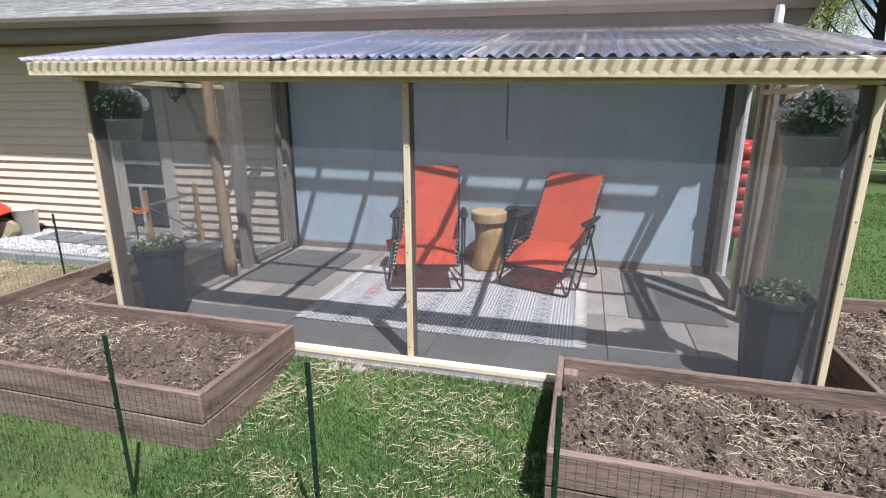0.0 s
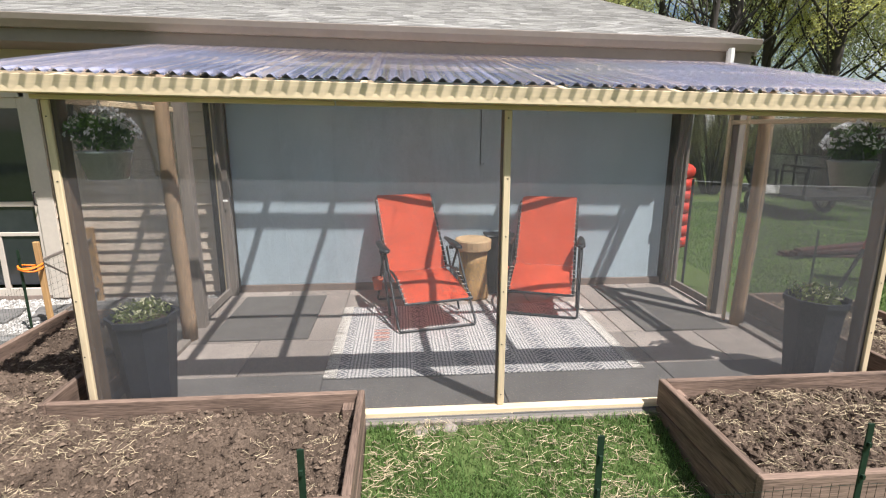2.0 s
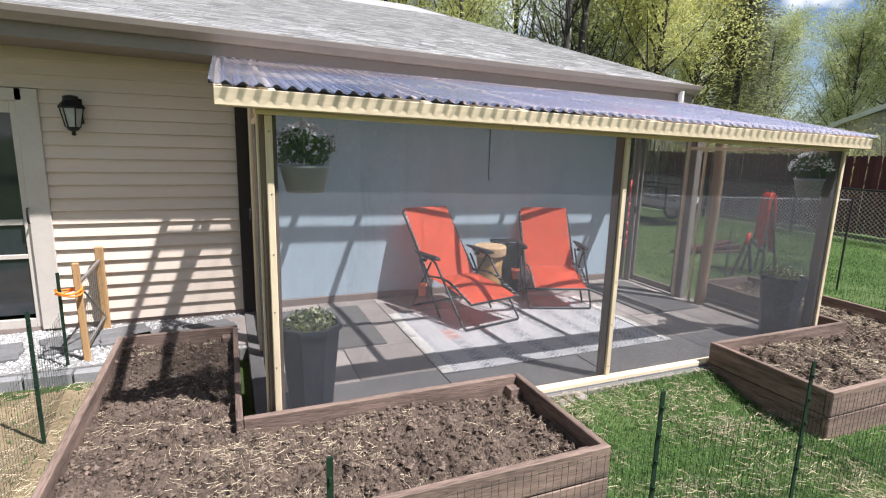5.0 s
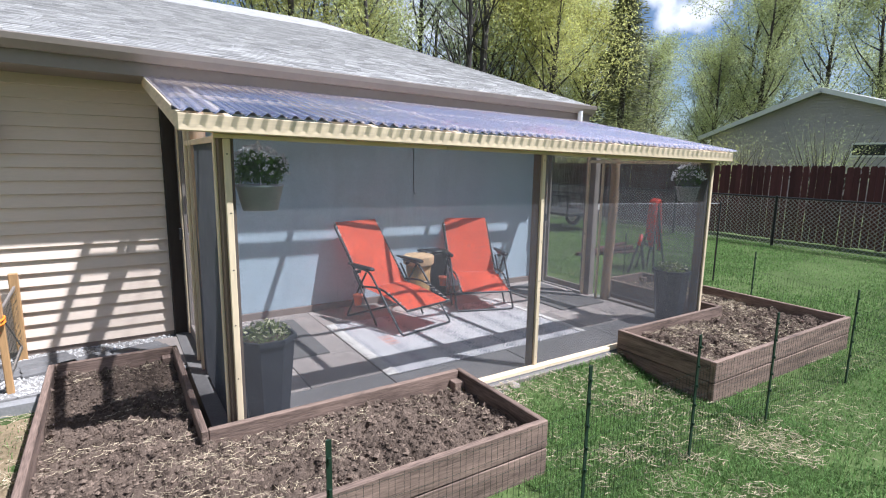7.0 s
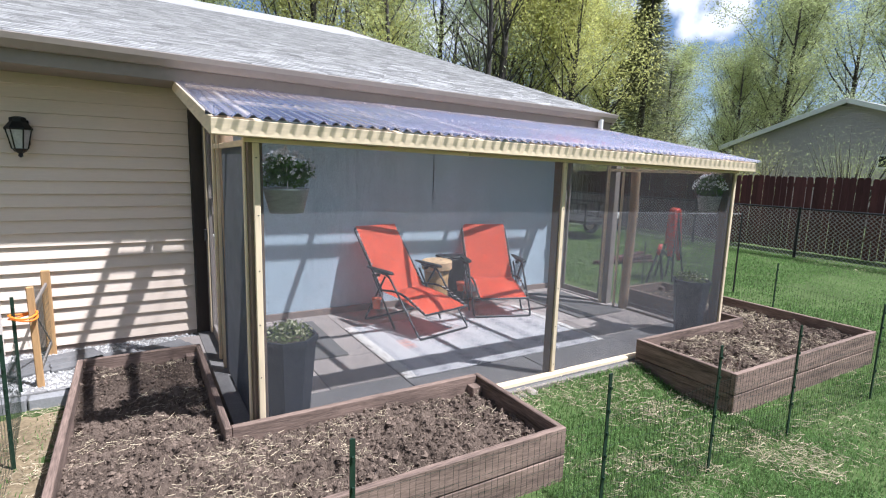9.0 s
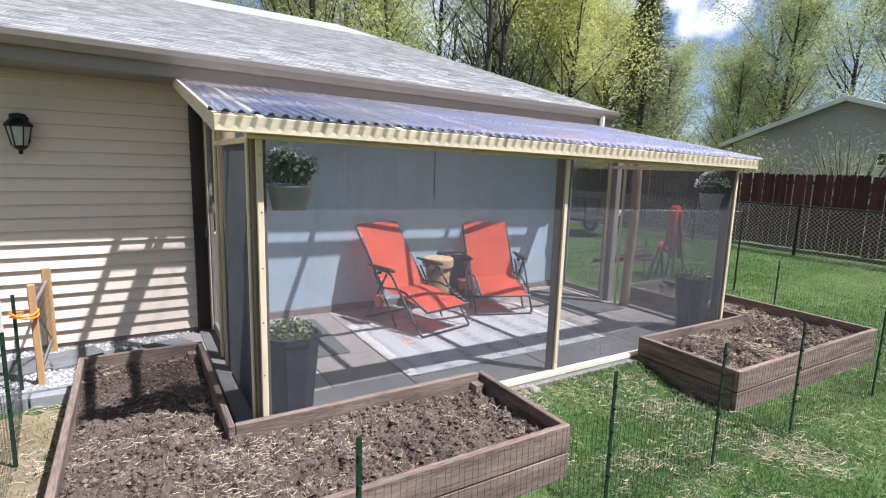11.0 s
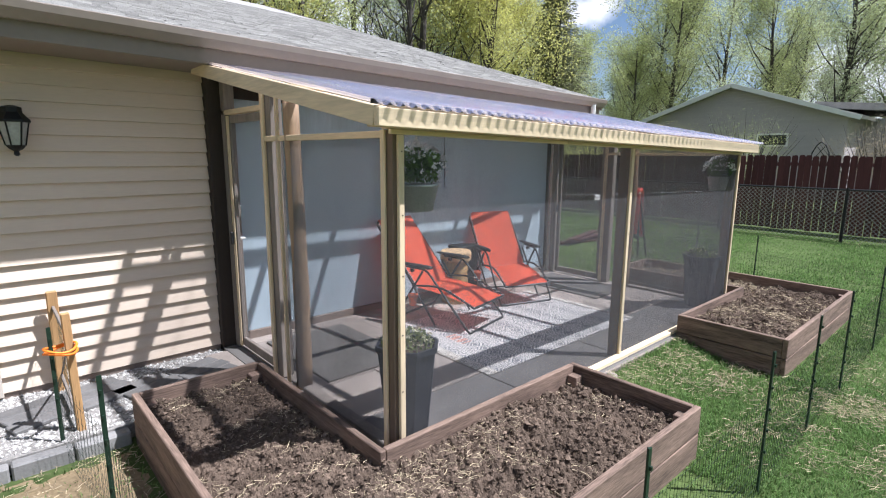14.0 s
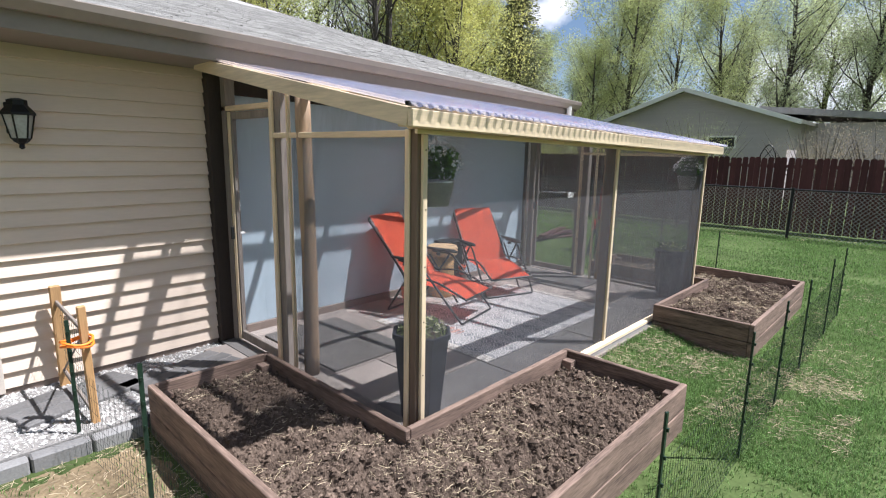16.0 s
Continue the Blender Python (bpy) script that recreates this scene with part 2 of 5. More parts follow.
petal = leafy("pale_lilac_petals", (0.86, 0.86, 0.92), 0.08)
petal_cream = leafy("cream_petals", (0.76, 0.74, 0.50), 0.12)
stake_mat = material("green_steel_stake", (0.016, 0.036, 0.022), 0.45, 0.2, scale=9, fine=50, bump=0.05)
wire_mat = material("green_coated_wire", (0.016, 0.030, 0.020), 0.5, scale=9, fine=50, bump=0)
gravel_mat = islands(material("white_marble_chips", (0.46, 0.445, 0.42), 0.8, scale=20, fine=60, bump=0.2), 0.28)
gravel_bed = material("gravel_bed", (0.30, 0.285, 0.265), 0.95, scale=30, fine=90, dark=0.6, bump=0.6)
grey_block = material("grey_concrete_block", (0.235, 0.23, 0.222), 0.9, scale=6, fine=70, bump=0.3, vary=0.15)
cedar = material("cedar_stake", (0.42, 0.25, 0.11), 0.75, scale=6, stretch=(3, 3, 0.3), fine=40)
orange_tape = material("orange_strap", (0.9, 0.22, 0.02), 0.6, scale=9, fine=50, bump=0)
red_fence = material("red_brown_fence_stain", (0.075, 0.026, 0.024), 0.8, scale=3, stretch=(3, 3, 0.3), fine=20, dark=0.6, vary=0.2)
chain_mat = material("black_chain_link", (0.020, 0.021, 0.022), 0.5, 0.3, scale=9, fine=50, bump=0)
link_mat = material("galvanised_link_wire", (0.52, 0.52, 0.53), 0.4, 0.5, scale=9, fine=50, bump=0)
nb_siding = material("pale_grey_siding", (0.45, 0.405, 0.405), 0.6, scale=1, fine=10, dark=0.94, light=1.04, bump=0.03, vary=0.02)
glass_dark = material("dark_window_glass", (0.03, 0.035, 0.04), 0.05, scale=2, fine=10, bump=0, spec=0.8)
black_iron = material("black_iron", (0.014, 0.014, 0.014), 0.5, 0.3, scale=9, fine=60)
frosted = material("seeded_glass", (0.40, 0.40, 0.37), 0.2, scale=20, fine=90, bump=0.1, spec=0.6)
red_plastic = material("red_plastic", (0.55, 0.05, 0.03), 0.45, scale=6, fine=40, bump=0.03)
bark_mat = material("tree_bark", (0.075, 0.064, 0.055), 0.95, scale=3, stretch=(2, 2, 0.4), fine=14, dark=0.5, bump=0.5)
leaf_yellow = leafy("spring_leaves_yellow", (0.57, 0.56, 0.20), 0.45)
leaf_green = leafy("spring_leaves_green", (0.50, 0.54, 0.25), 0.45)
leaf_soft = leafy("spring_leaves_soft", (0.54, 0.58, 0.36), 0.45)
needle = leafy("conifer_needles", (0.20, 0.21, 0.105), 0.5)
twig_leaf = leafy("shrub_buds", (0.34, 0.29, 0.21), 0.35)
blade_mat = leafy("grass_blades", (0.140, 0.235, 0.070), 0.55)
fringe_mat = material("cream_cotton_fringe", (0.62, 0.58, 0.52), 0.9, scale=20, fine=90, bump=0)


# ---- mesh helpers ----
def mesh_of(bm, name, mat, smooth=False):
    me = bpy.data.meshes.new(name)
    bm.to_mesh(me)
    bm.free()
    me.materials.append(mat)
    if smooth:
        me.shade_smooth()
    return me


def part(name, bm, mat, parent, label="", smooth=False):
    """Links a bmesh as one mesh object under a thing or under a part."""
    ob = new(name, mesh_of(bm, name, mat, smooth))
    ob.parent = parent
    return tagged(ob, label) if label else ob


def thing(name, label, category, at=(0, 0, 0), group="", kind=""):
    ob = new(name)
    ob.location = at
    ob.empty_display_size = 0.1
    return tagged(ob, label, category, group, kind)


def box(bm, x0, x1, y0, y1, z0, z1, m=None, bevel=0.004):
    """A box with eased edges, turned by m."""
    r = bmesh.ops.create_cube(bm, size=1.0)
    vs = r["verts"]
    for v in vs:
        v.co = Vector(((x0 + x1) / 2 + v.co.x * (x1 - x0), (y0 + y1) / 2 + v.co.y * (y1 - y0), (z0 + z1) / 2 + v.co.z * (z1 - z0)))
    if bevel:
        es = list({e for v in vs for e in v.link_edges})
        out = bmesh.ops.bevel(bm, geom=es, offset=bevel, segments=1, affect="EDGES")
        vs = list({v for f in out["faces"] for v in f.verts} | {v for v in vs if v.is_valid})
    if m is not None:
        for v in vs:
            v.co = m @ v.co
    return bm


def boxes(*args, bevel=0.004):
    bm = bmesh.new()
    for a in args:
        box(bm, *a, bevel=bevel)
    return bm


def beam_between(a, b, w, h, bevel=0.003):
    """A board from a to b, w wide and h deep."""
    a, b = Vector(a), Vector(b)
    d = b - a
    m = Matrix.Translation(a) @ d.to_track_quat("X", "Z").to_matrix().to_4x4()
    return box(bmesh.new(), 0, d.length, -w / 2, w / 2, -h / 2, h / 2, m, bevel)


def sweep(bm, points, radius, sides=8, closed=False, caps=True):
    """A tube along points; radius is a number or one for each point."""
    pts = [Vector(p) for p in points]
    rad = radius if isinstance(radius, (list, tuple)) else [radius] * len(pts)
    rings, n = [], len(pts)
    up = Vector((0.13, 0.31, 0.94)).normalized()
    for i, p in enumerate(pts):
        if closed:
            d = pts[(i + 1) % n] - pts[i - 1]
        else:
            d = pts[min(i + 1, n - 1)] - pts[max(i - 1, 0)]
        d.normalize()
        side = d.cross(up)
        if side.length < 0.05:
            side = d.cross(Vector((1, 0, 0)))
        side.normalize()
        top = side.cross(d)
        rings.append([bm.verts.new(p + (side * math.cos(a) + top * math.sin(a)) * rad[i])
                      for a in (2 * math.pi * k / sides for k in range(sides))])
    for i in range(n if closed else n - 1):
        r0, r1 = rings[i], rings[(i + 1) % n]
        for k in range(sides):
            bm.faces.new((r0[k], r0[(k + 1) % sides], r1[(k + 1) % sides], r1[k]))
    if caps and not closed and sides > 2:
        bm.faces.new(rings[0][::-1])
        bm.faces.new(rings[-1])
    return bm


def rounded(points, steps=4, cut=0.06):
    """A line with its corners rounded off."""
    pts = [Vector(p) for p in points]
    out = [pts[0]]
    for a, b, c in zip(pts, pts[1:], pts[2:]):
        u, v = (a - b), (c - b)
        p, q = b + u.normalized() * min(cut, u.length / 2.2), b + v.normalized() * min(cut, v.length / 2.2)
        for k in range(steps + 1):
            t = k / steps
            out.append((1 - t) ** 2 * p + 2 * t * (1 - t) * b + t * t * q)
    return out + [pts[-1]]


def lathe(bm, profile, sides=24, centre=(0, 0, 0), turn=0.0, squash=(1, 1)):
    """A turned body from (radius, z) pairs."""
    rings = []
    for r, z in profile:
        rings.append([bm.verts.new((centre[0] + r * math.cos(turn + 2 * math.pi * k / sides) * squash[0],
                                    centre[1] + r * math.sin(turn + 2 * math.pi * k / sides) * squash[1], centre[2] + z)) for k in range(sides)])
    for r0, r1 in zip(rings, rings[1:]):
        for k in range(sides):
            bm.faces.new((r0[k], r0[(k + 1) % sides], r1[(k + 1) % sides], r1[k]))
    bm.faces.new(rings[0][::-1])
    bm.faces.new(rings[-1])
    return bm


def raw_mesh(name, verts, faces, mat, parent=None, smooth=False):
    """Many small pieces joined: arrays straight into one mesh."""
    me = bpy.data.meshes.new(name)
    me.from_pydata([tuple(v) for v in verts], [], [tuple(f) for f in faces])
    me.materials.append(mat)
    if smooth:
        me.shade_smooth()
    ob = new(name, me)
    ob.parent = parent
    return ob


def blades(rng, base, length, width, lean, kink=0.5):
    """Bent strips that start at base (n, 3): verts and faces."""
    n = len(base)
    a = rng.uniform(0, 2 * np.pi, n)
    d = np.stack([np.cos(a), np.sin(a), np.zeros(n)], 1)
    s = np.stack([-np.sin(a), np.cos(a), np.zeros(n)], 1)
    ln = (length * rng.uniform(0.6, 1.3, n))[:, None]
    k = (lean * rng.uniform(0.3, 1.4, n))[:, None]
    upv = np.array([0, 0, 1.0])
    mid = base + upv * ln * 0.55 + d * ln * k * 0.3
    tip = base + upv * ln * (1 - 0.45 * np.minimum(k, 1.5)) + d * ln * k * (0.5 + kink)
    w = s * width * 0.5
    v = np.stack([base - w, base + w, mid + w * 0.8, mid - w * 0.8, tip], 1).reshape(-1, 3)
    f = []
    for i in range(n):
        j = 5 * i
        f.append((j, j + 1, j + 2, j + 3))
        f.append((j + 3, j + 2, j + 4))
    return v, f


def straws(rng, base, length, width, tilt=0.25):
    """Straws that lie about: thin bent strips with a roof-shaped section."""
    v, f = [], []
    for p in base:
        a, b = rng.uniform(0, 2 * math.pi), rng.uniform(-tilt, tilt)
        ln, w = length * rng.uniform(0.4, 1.4), width * rng.uniform(0.6, 1.3)
        d = np.array([math.cos(a), math.sin(a), b])
        s = np.array([-math.sin(a), math.cos(a), 0]) * w / 2
        bend = np.array([math.cos(a + 1.2), math.sin(a + 1.2), 0.3]) * ln * rng.uniform(-0.12, 0.12)
        p0, p1, p2 = p - d * ln / 2, p + bend, p + d * ln / 2
        up = np.array([0, 0, w * 0.7])
        j = len(v)
        v += [p0 - s, p0 + up, p0 + s, p1 - s, p1 + up, p1 + s, p2 - s, p2 + up, p2 + s]
        f += [(j, j + 1, j + 4, j + 3), (j + 1, j + 2, j + 5, j + 4), (j + 3, j + 4, j + 7, j + 6), (j + 4, j + 5, j + 8, j + 7)]
    return v, f


def lumps(rng, base, size):
    """Uneven eight-sided clods."""
    v, f = [], []
    for p in base:
        r = size * (0.35 + 1.7 * rng.uniform(0, 1) ** 4)
        j = len(v)
        for dx, dy, dz in ((1, 0, 0), (-1, 0, 0), (0, 1, 0), (0, -1, 0), (0, 0, 1), (0, 0, -1)):
            q = rng.uniform(0.6, 1.25)
            v.append((p[0] + (dx * q + rng.uniform(-.3, .3)) * r, p[1] + (dy * q + rng.uniform(-.3, .3)) * r, p[2] + (dz * q * 0.75 + rng.uniform(-.15, .15)) * r))
        f += [(j, j + 2, j + 4), (j + 2, j + 1, j + 4), (j + 1, j + 3, j + 4), (j + 3, j, j + 4),
              (j + 2, j, j + 5), (j + 1, j + 2, j + 5), (j + 3, j + 1, j + 5), (j, j + 3, j + 5)]
    return v, f

# ---- ground ----
GROUND = -0.15
ground_mat = material("lawn_earth", (0.075, 0.105, 0.035), 0.95, scale=0.9, fine=25, dark=0.6, light=1.35, bump=0.5, spec=0.1, vary=0)
gbm = bmesh.new()
bmesh.ops.create_grid(gbm, x_segments=60, y_segments=60, size=1.0)
for v in gbm.verts:
    r = max(abs(v.co.x), abs(v.co.y))
    v.co.x, v.co.y = 2 + v.co.x * (14 + 1200 * r ** 8), v.co.y * (14 + 1200 * r ** 8)
    near = 1.0 if (-9 < v.co.x < 7 and -1.5 < v.co.y < 4) else 2.5
    v.co.z = GROUND + 0.012 * near * noise.noise(Vector((v.co.x * 0.6, v.co.y * 0.6, 0)))
ground = new("ground", mesh_of(gbm, "ground", ground_mat, True))
tagged(ground, "green spring lawn with dry clippings", "lawn", kind="structure")

# ---- patio ----
patio = new("patio_slab", mesh_of(boxes((-0.10, 4.92, -0.085, 2.62, -0.20, -0.012)), "patio_slab", slab_mat))
tagged(patio, "grey concrete patio slab under the porch", "patio", kind="structure")


def paver(x0, x1, y0, y1, mat, z=0.0, name="paver"):
    return part(name, boxes((x0 + 0.004, x1 - 0.004, y0 + 0.004, y1 - 0.004, -0.03, z), bevel=0.004), mat, patio)


rng = np.random.default_rng(3)
rows_y = [(-0.06, 0.56), (0.56, 1.17), (1.17, 1.78), (1.78, 2.40), (2.40, 2.55)]
for j, (ya, yb) in enumerate(rows_y):
    x = 0.03
    k = 0
    while x < 4.80:
        step = min(0.61 if j else 1.22, 4.81 - x)
        if step > 0.1:
            paver(x, x + step, ya, yb, slab_mat if j == 0 else paver_mat, rng.uniform(-0.003, 0.002))
        x += step
        k += 1
paver(0.22, 1.03, 1.19, 2.33, mat_mat, 0.016, "door_mat")
paver(3.88, 4.62, 1.14, 2.35, mat_mat, 0.016, "door_mat")

# ---- house ----
WALL = 2.60
SIDE = WALL - 0.05  # face of the lap siding
EAVE_Y, EAVE_Z, PITCH, RIDGE_Y = 1.94, 2.58, 0.305, 13.0
TILT = 0.018  # the eave and the porch fall to the far end by this much a metre


def settle(ob, full=0.01):
    """Lowers a part towards the far end, in full above the given height."""
    for v in ob.data.vertices:
        v.co.z -= TILT * v.co.x * min(1.0, max(0.0, v.co.z / full))


house = thing("house", "single-storey house with cream lap siding and grey shingle roof", "house", (-2, 3, 0))
house.location = (0, 0, 0)
wall_parts = boxes((-12, -2.60, WALL + 0.06, WALL + 0.25, -0.3, 2.62), (-1.70, 4.79, WALL + 0.06, WALL + 0.25, -0.3, 2.62),
                   (-2.60, -1.70, WALL + 0.06, WALL + 0.25, 2.04, 2.62), (4.60, 4.79, WALL + 0.25, 24, -0.3, 2.62),
                   (-12, -11.8, WALL + 0.25, 24, -0.3, 2.62), (-12, 4.79, 23.8, 24, -0.3, 2.62))
hw = part("wall", wall_parts, siding_mat, house)
LAP = 0.1155
for i in range(21):
    z0 = 0.005 + i * LAP
    z1 = min(z0 + LAP + 0.012, 2.42)
    for xa, xb in ((-12, -2.66), (-1.64, -0.103)) if z0 < 2.06 else ((-12, -0.103),):
        bm = bmesh.new()
        prof = [(SIDE + 0.028, z0), (SIDE + 0.014, z0 + 0.004), (SIDE + 0.046, z1), (WALL + 0.062, z1), (WALL + 0.062, z0)]
        ends = [[bm.verts.new((x, y, z)) for y, z in prof] for x in (xa, xb)]
        for k in range(5):
            bm.faces.new((ends[0][k], ends[0][(k + 1) % 5], ends[1][(k + 1) % 5], ends[1][k]))
        bm.faces.new(ends[0][::-1]), bm.faces.new(ends[1])
        part("siding_board", bm, siding_mat, hw)
part("starter_strip", boxes((-12, -0.103, SIDE + 0.03, WALL + 0.06, -0.06, 0.004)), base_mat, house, "brown foundation strip")
part("foundation", boxes((-12, 4.78, WALL + 0.03, WALL + 0.25, -0.3, -0.02)), grey_block, house)
# blue boards inside the porch
panel = part("blue_panel", boxes((0.10, 4.68, WALL - 0.030, WALL + 0.06, 0.075, 2.42)), blue_mat, house, "pale blue painted wall boards with drip marks")
for k in range(9):
    xa, xb = 0.10 + k * 4.58 / 9, 0.10 + (k + 1) * 4.58 / 9
    part("board", boxes((xa + 0.0003, xb - 0.0003, WALL - 0.040, WALL - 0.031, 0.075, 2.42), bevel=0.0004), blue_mat, panel)
part("base_board", boxes((0.10, 4.70, WALL - 0.06, WALL + 0.03, -0.02, 0.073)), base_mat, house, "brown wooden base board")
part("corner_trim", boxes((-0.10, 0.05, WALL - 0.09, WALL + 0.06, -0.05, 2.40)), dark_trim, house, "dark brown upright trim")
part("corner_trim", boxes((4.682, 4.80, WALL - 0.02, WALL + 0.06, -0.05, 2.40)), dark_trim, house, "dark brown upright trim")
# soffit, fascia, gutter
part("soffit", boxes((-12.4, 5.10, EAVE_Y + 0.08, WALL + 0.08, 2.385, 2.405)), soffit_mat, house, "taupe soffit under the eave")
part("fascia_board", boxes((-12.4, 5.10, EAVE_Y + 0.06, EAVE_Y + 0.09, 2.378, 2.59)), soffit_mat, house)
bm = bmesh.new()
prof = [(EAVE_Y + 0.058, 2.485), (EAVE_Y + 0.005, 2.485), (EAVE_Y - 0.012, 2.505), (EAVE_Y - 0.04, 2.54), (EAVE_Y - 0.05, 2.583), (EAVE_Y - 0.04, 2.589),
        (EAVE_Y - 0.036, 2.545), (EAVE_Y - 0.004, 2.51), (EAVE_Y + 0.01, 2.493), (EAVE_Y + 0.058, 2.493)]
ends = [[bm.verts.new((x, y, z)) for y, z in prof] for x in (-12.4, 5.12)]
for k in range(len(prof)):
    q = (k + 1) % len(prof)
    bm.faces.new((ends[0][k], ends[0][q], ends[1][q], ends[1][k]))
bm.faces.new(ends[0][::-1]), bm.faces.new(ends[1])
part("gutter", bm, gutter_mat, house, "taupe metal rain gutter")
part("downspout", sweep(bmesh.new(), rounded([(4.855, 1.945, 2.42), (4.855, 1.945, 2.27), (4.88, 2.60, 2.05), (4.88, 2.60, -0.1)], 4, 0.05), 0.035, 8), white_paint, house, "white downspout under the gutter")
# roof deck and shingle courses
bm = bmesh.new()
prof = [(EAVE_Y, EAVE_Z), (RIDGE_Y, EAVE_Z + PITCH * (RIDGE_Y - EAVE_Y)), (24.4, EAVE_Z + PITCH * (RIDGE_Y - EAVE_Y) - PITCH * (24.4 - RIDGE_Y)),
        (24.4, EAVE_Z + PITCH * (RIDGE_Y - EAVE_Y) - PITCH * (24.4 - RIDGE_Y) - 0.08), (RIDGE_Y, EAVE_Z + PITCH * (RIDGE_Y - EAVE_Y) - 0.08), (EAVE_Y + 0.06, EAVE_Z - 0.02)]
ends = [[bm.verts.new((x, y, z)) for y, z in prof] for x in (-12.4, 5.10)]
for k in range(6):
    bm.faces.new((ends[0][k], ends[0][(k + 1) % 6], ends[1][(k + 1) % 6], ends[1][k]))
bm.faces.new(ends[0][::-1]), bm.faces.new(ends[1])
roof = part("roof", bm, shingle_mat, house, "weathered grey asphalt shingle roof")
part("rake_board", beam_between((5.12, EAVE_Y + 0.02, EAVE_Z - 0.06), (5.12, RIDGE_Y, EAVE_Z - 0.06 + PITCH * (RIDGE_Y - EAVE_Y)), 0.03, 0.14), gutter_mat, house)
bm = bmesh.new()
gab = [bm.verts.new(p) for p in ((4.78, 2.65, 2.44), (4.78, 23.9, 2.44), (4.78, RIDGE_Y, 5.75))]
bm.faces.new(gab)
bmesh.ops.solidify(bm, geom=bm.faces[:], thickness=0.1)
part("gable", bm, siding_mat, house)
rng = np.random.default_rng(11)
verts, faces = [], []
course = 0.105
for i in range(72):
    ya, x = EAVE_Y - 0.02 + i * course, -9.0 + rng.uniform(0, 0.3)
    while x < 5.08:
        w = min(rng.uniform(0.10, 0.22), 5.105 - x)
        yb = ya + course * 1.25
        lift = 0.006 + rng.uniform(0, 0.006)
        za, zb = EAVE_Z + PITCH * (ya - EAVE_Y), EAVE_Z + PITCH * (yb - EAVE_Y)
        j = len(verts)
        verts += [(x + .0012, ya, za + .002), (x + w - .0012, ya, za + .002), (x + w - .0012, ya, za + .006 + lift), (x + .0012, ya, za + .006 + lift),
                  (x + w - .0012, yb, zb + .003), (x + .0012, yb, zb + .003)]
        faces += [(j, j + 1, j + 2, j + 3), (j + 3, j + 2, j + 4, j + 5)]
        x += w
shingles = raw_mesh("shingles", verts, faces, shingle_mat, roof)
tagged(shingles, "rows of grey shingle tabs", kind="stuff")
# storm door
door = thing("storm_door", "beige framed glass storm door in the siding", "door", (0, 0, 0))
part("door_frame", boxes((-2.66, -2.55, SIDE, SIDE + 0.1, -0.02, 2.08), (-1.80, -1.64, SIDE, SIDE + 0.1, -0.02, 2.08), (-2.55, -1.75, SIDE, SIDE + 0.1, 1.98, 2.08)), beige_trim, door)
part("stile", boxes((-2.55, -2.45, SIDE + 0.03, SIDE + 0.07, 0.0, 1.98)), beige_trim, door)
part("stile", boxes((-1.85, -1.75, SIDE + 0.03, SIDE + 0.07, 0.0, 1.98)), beige_trim, door)
for z0, z1 in ((0.0, 0.08), (0.63, 0.67), (0.93, 0.98), (1.88, 1.98)):
    part("rail", boxes((-2.45, -1.85, SIDE + 0.032, SIDE + 0.068, z0, z1)), beige_trim, door)
part("mullion", boxes((-2.27, -2.22, SIDE + 0.034, SIDE + 0.066, 0.08, 0.63)), beige_trim, door)
part("pane", boxes((-2.45, -1.85, SIDE + 0.048, SIDE + 0.054, 0.12, 1.88), bevel=0), glass_dark, door, "dark reflecting glass")
part("handle", sweep(bmesh.new(), rounded([(-1.80, SIDE + 0.03, 0.95), (-1.80, SIDE - 0.03, 0.95), (-1.80, SIDE - 0.03, 1.08), (-1.80, SIDE + 0.03, 1.08)], 3, 0.02), 0.008, 6), black_iron, door)
# lantern
lantern = thing("wall_lantern", "black iron carriage lantern with clear glass", "lamp", (-1.385, SIDE + 0.02, 1.875))
lantern.scale = (1.15, 1.15, 1.1)
part("back_plate", boxes((-0.05, 0.05, -0.015, 0.012, -0.06, 0.13)), black_iron, lantern)
part("cap", lathe(bmesh.new(), [(0.085, 0.05), (0.085, 0.065), (0.05, 0.11), (0.05, 0.14), (0.02, 0.15)], 6, (0, -0.10, 0)), black_iron, lantern)
part("glass", lathe(bmesh.new(), [(0.045, -0.09), (0.072, 0.05)], 6, (0, -0.10, 0)), frosted, lantern, "pale glass body")
part("base", lathe(bmesh.new(), [(0.004, -0.155), (0.016, -0.145), (0.012, -0.125), (0.035, -0.11), (0.05, -0.088)], 6, (0, -0.10, 0)), black_iron, lantern)
part("arm", sweep(bmesh.new(), rounded([(0, -0.005, 0.09), (0, -0.06, 0.10), (0, -0.10, 0.12)], 3, 0.02), 0.009, 6), black_iron, lantern)
for k in range(6):
    a = 2 * math.pi * k / 6
    part("bar", sweep(bmesh.new(), [(0.047 * math.cos(a), -0.10 + 0.047 * math.sin(a), -0.09), (0.074 * math.cos(a), -0.10 + 0.074 * math.sin(a), 0.05)], 0.005, 5), black_iron, lantern)

# ---- screened porch ----
PX = 4.79
ROOF_F, ROOF_B = (-0.16, 1.955), (2.10, 2.395)


def roof_z(y):
    return ROOF_F[1] + (ROOF_B[1] - ROOF_F[1]) * (y - ROOF_F[0]) / (ROOF_B[0] - ROOF_F[0])


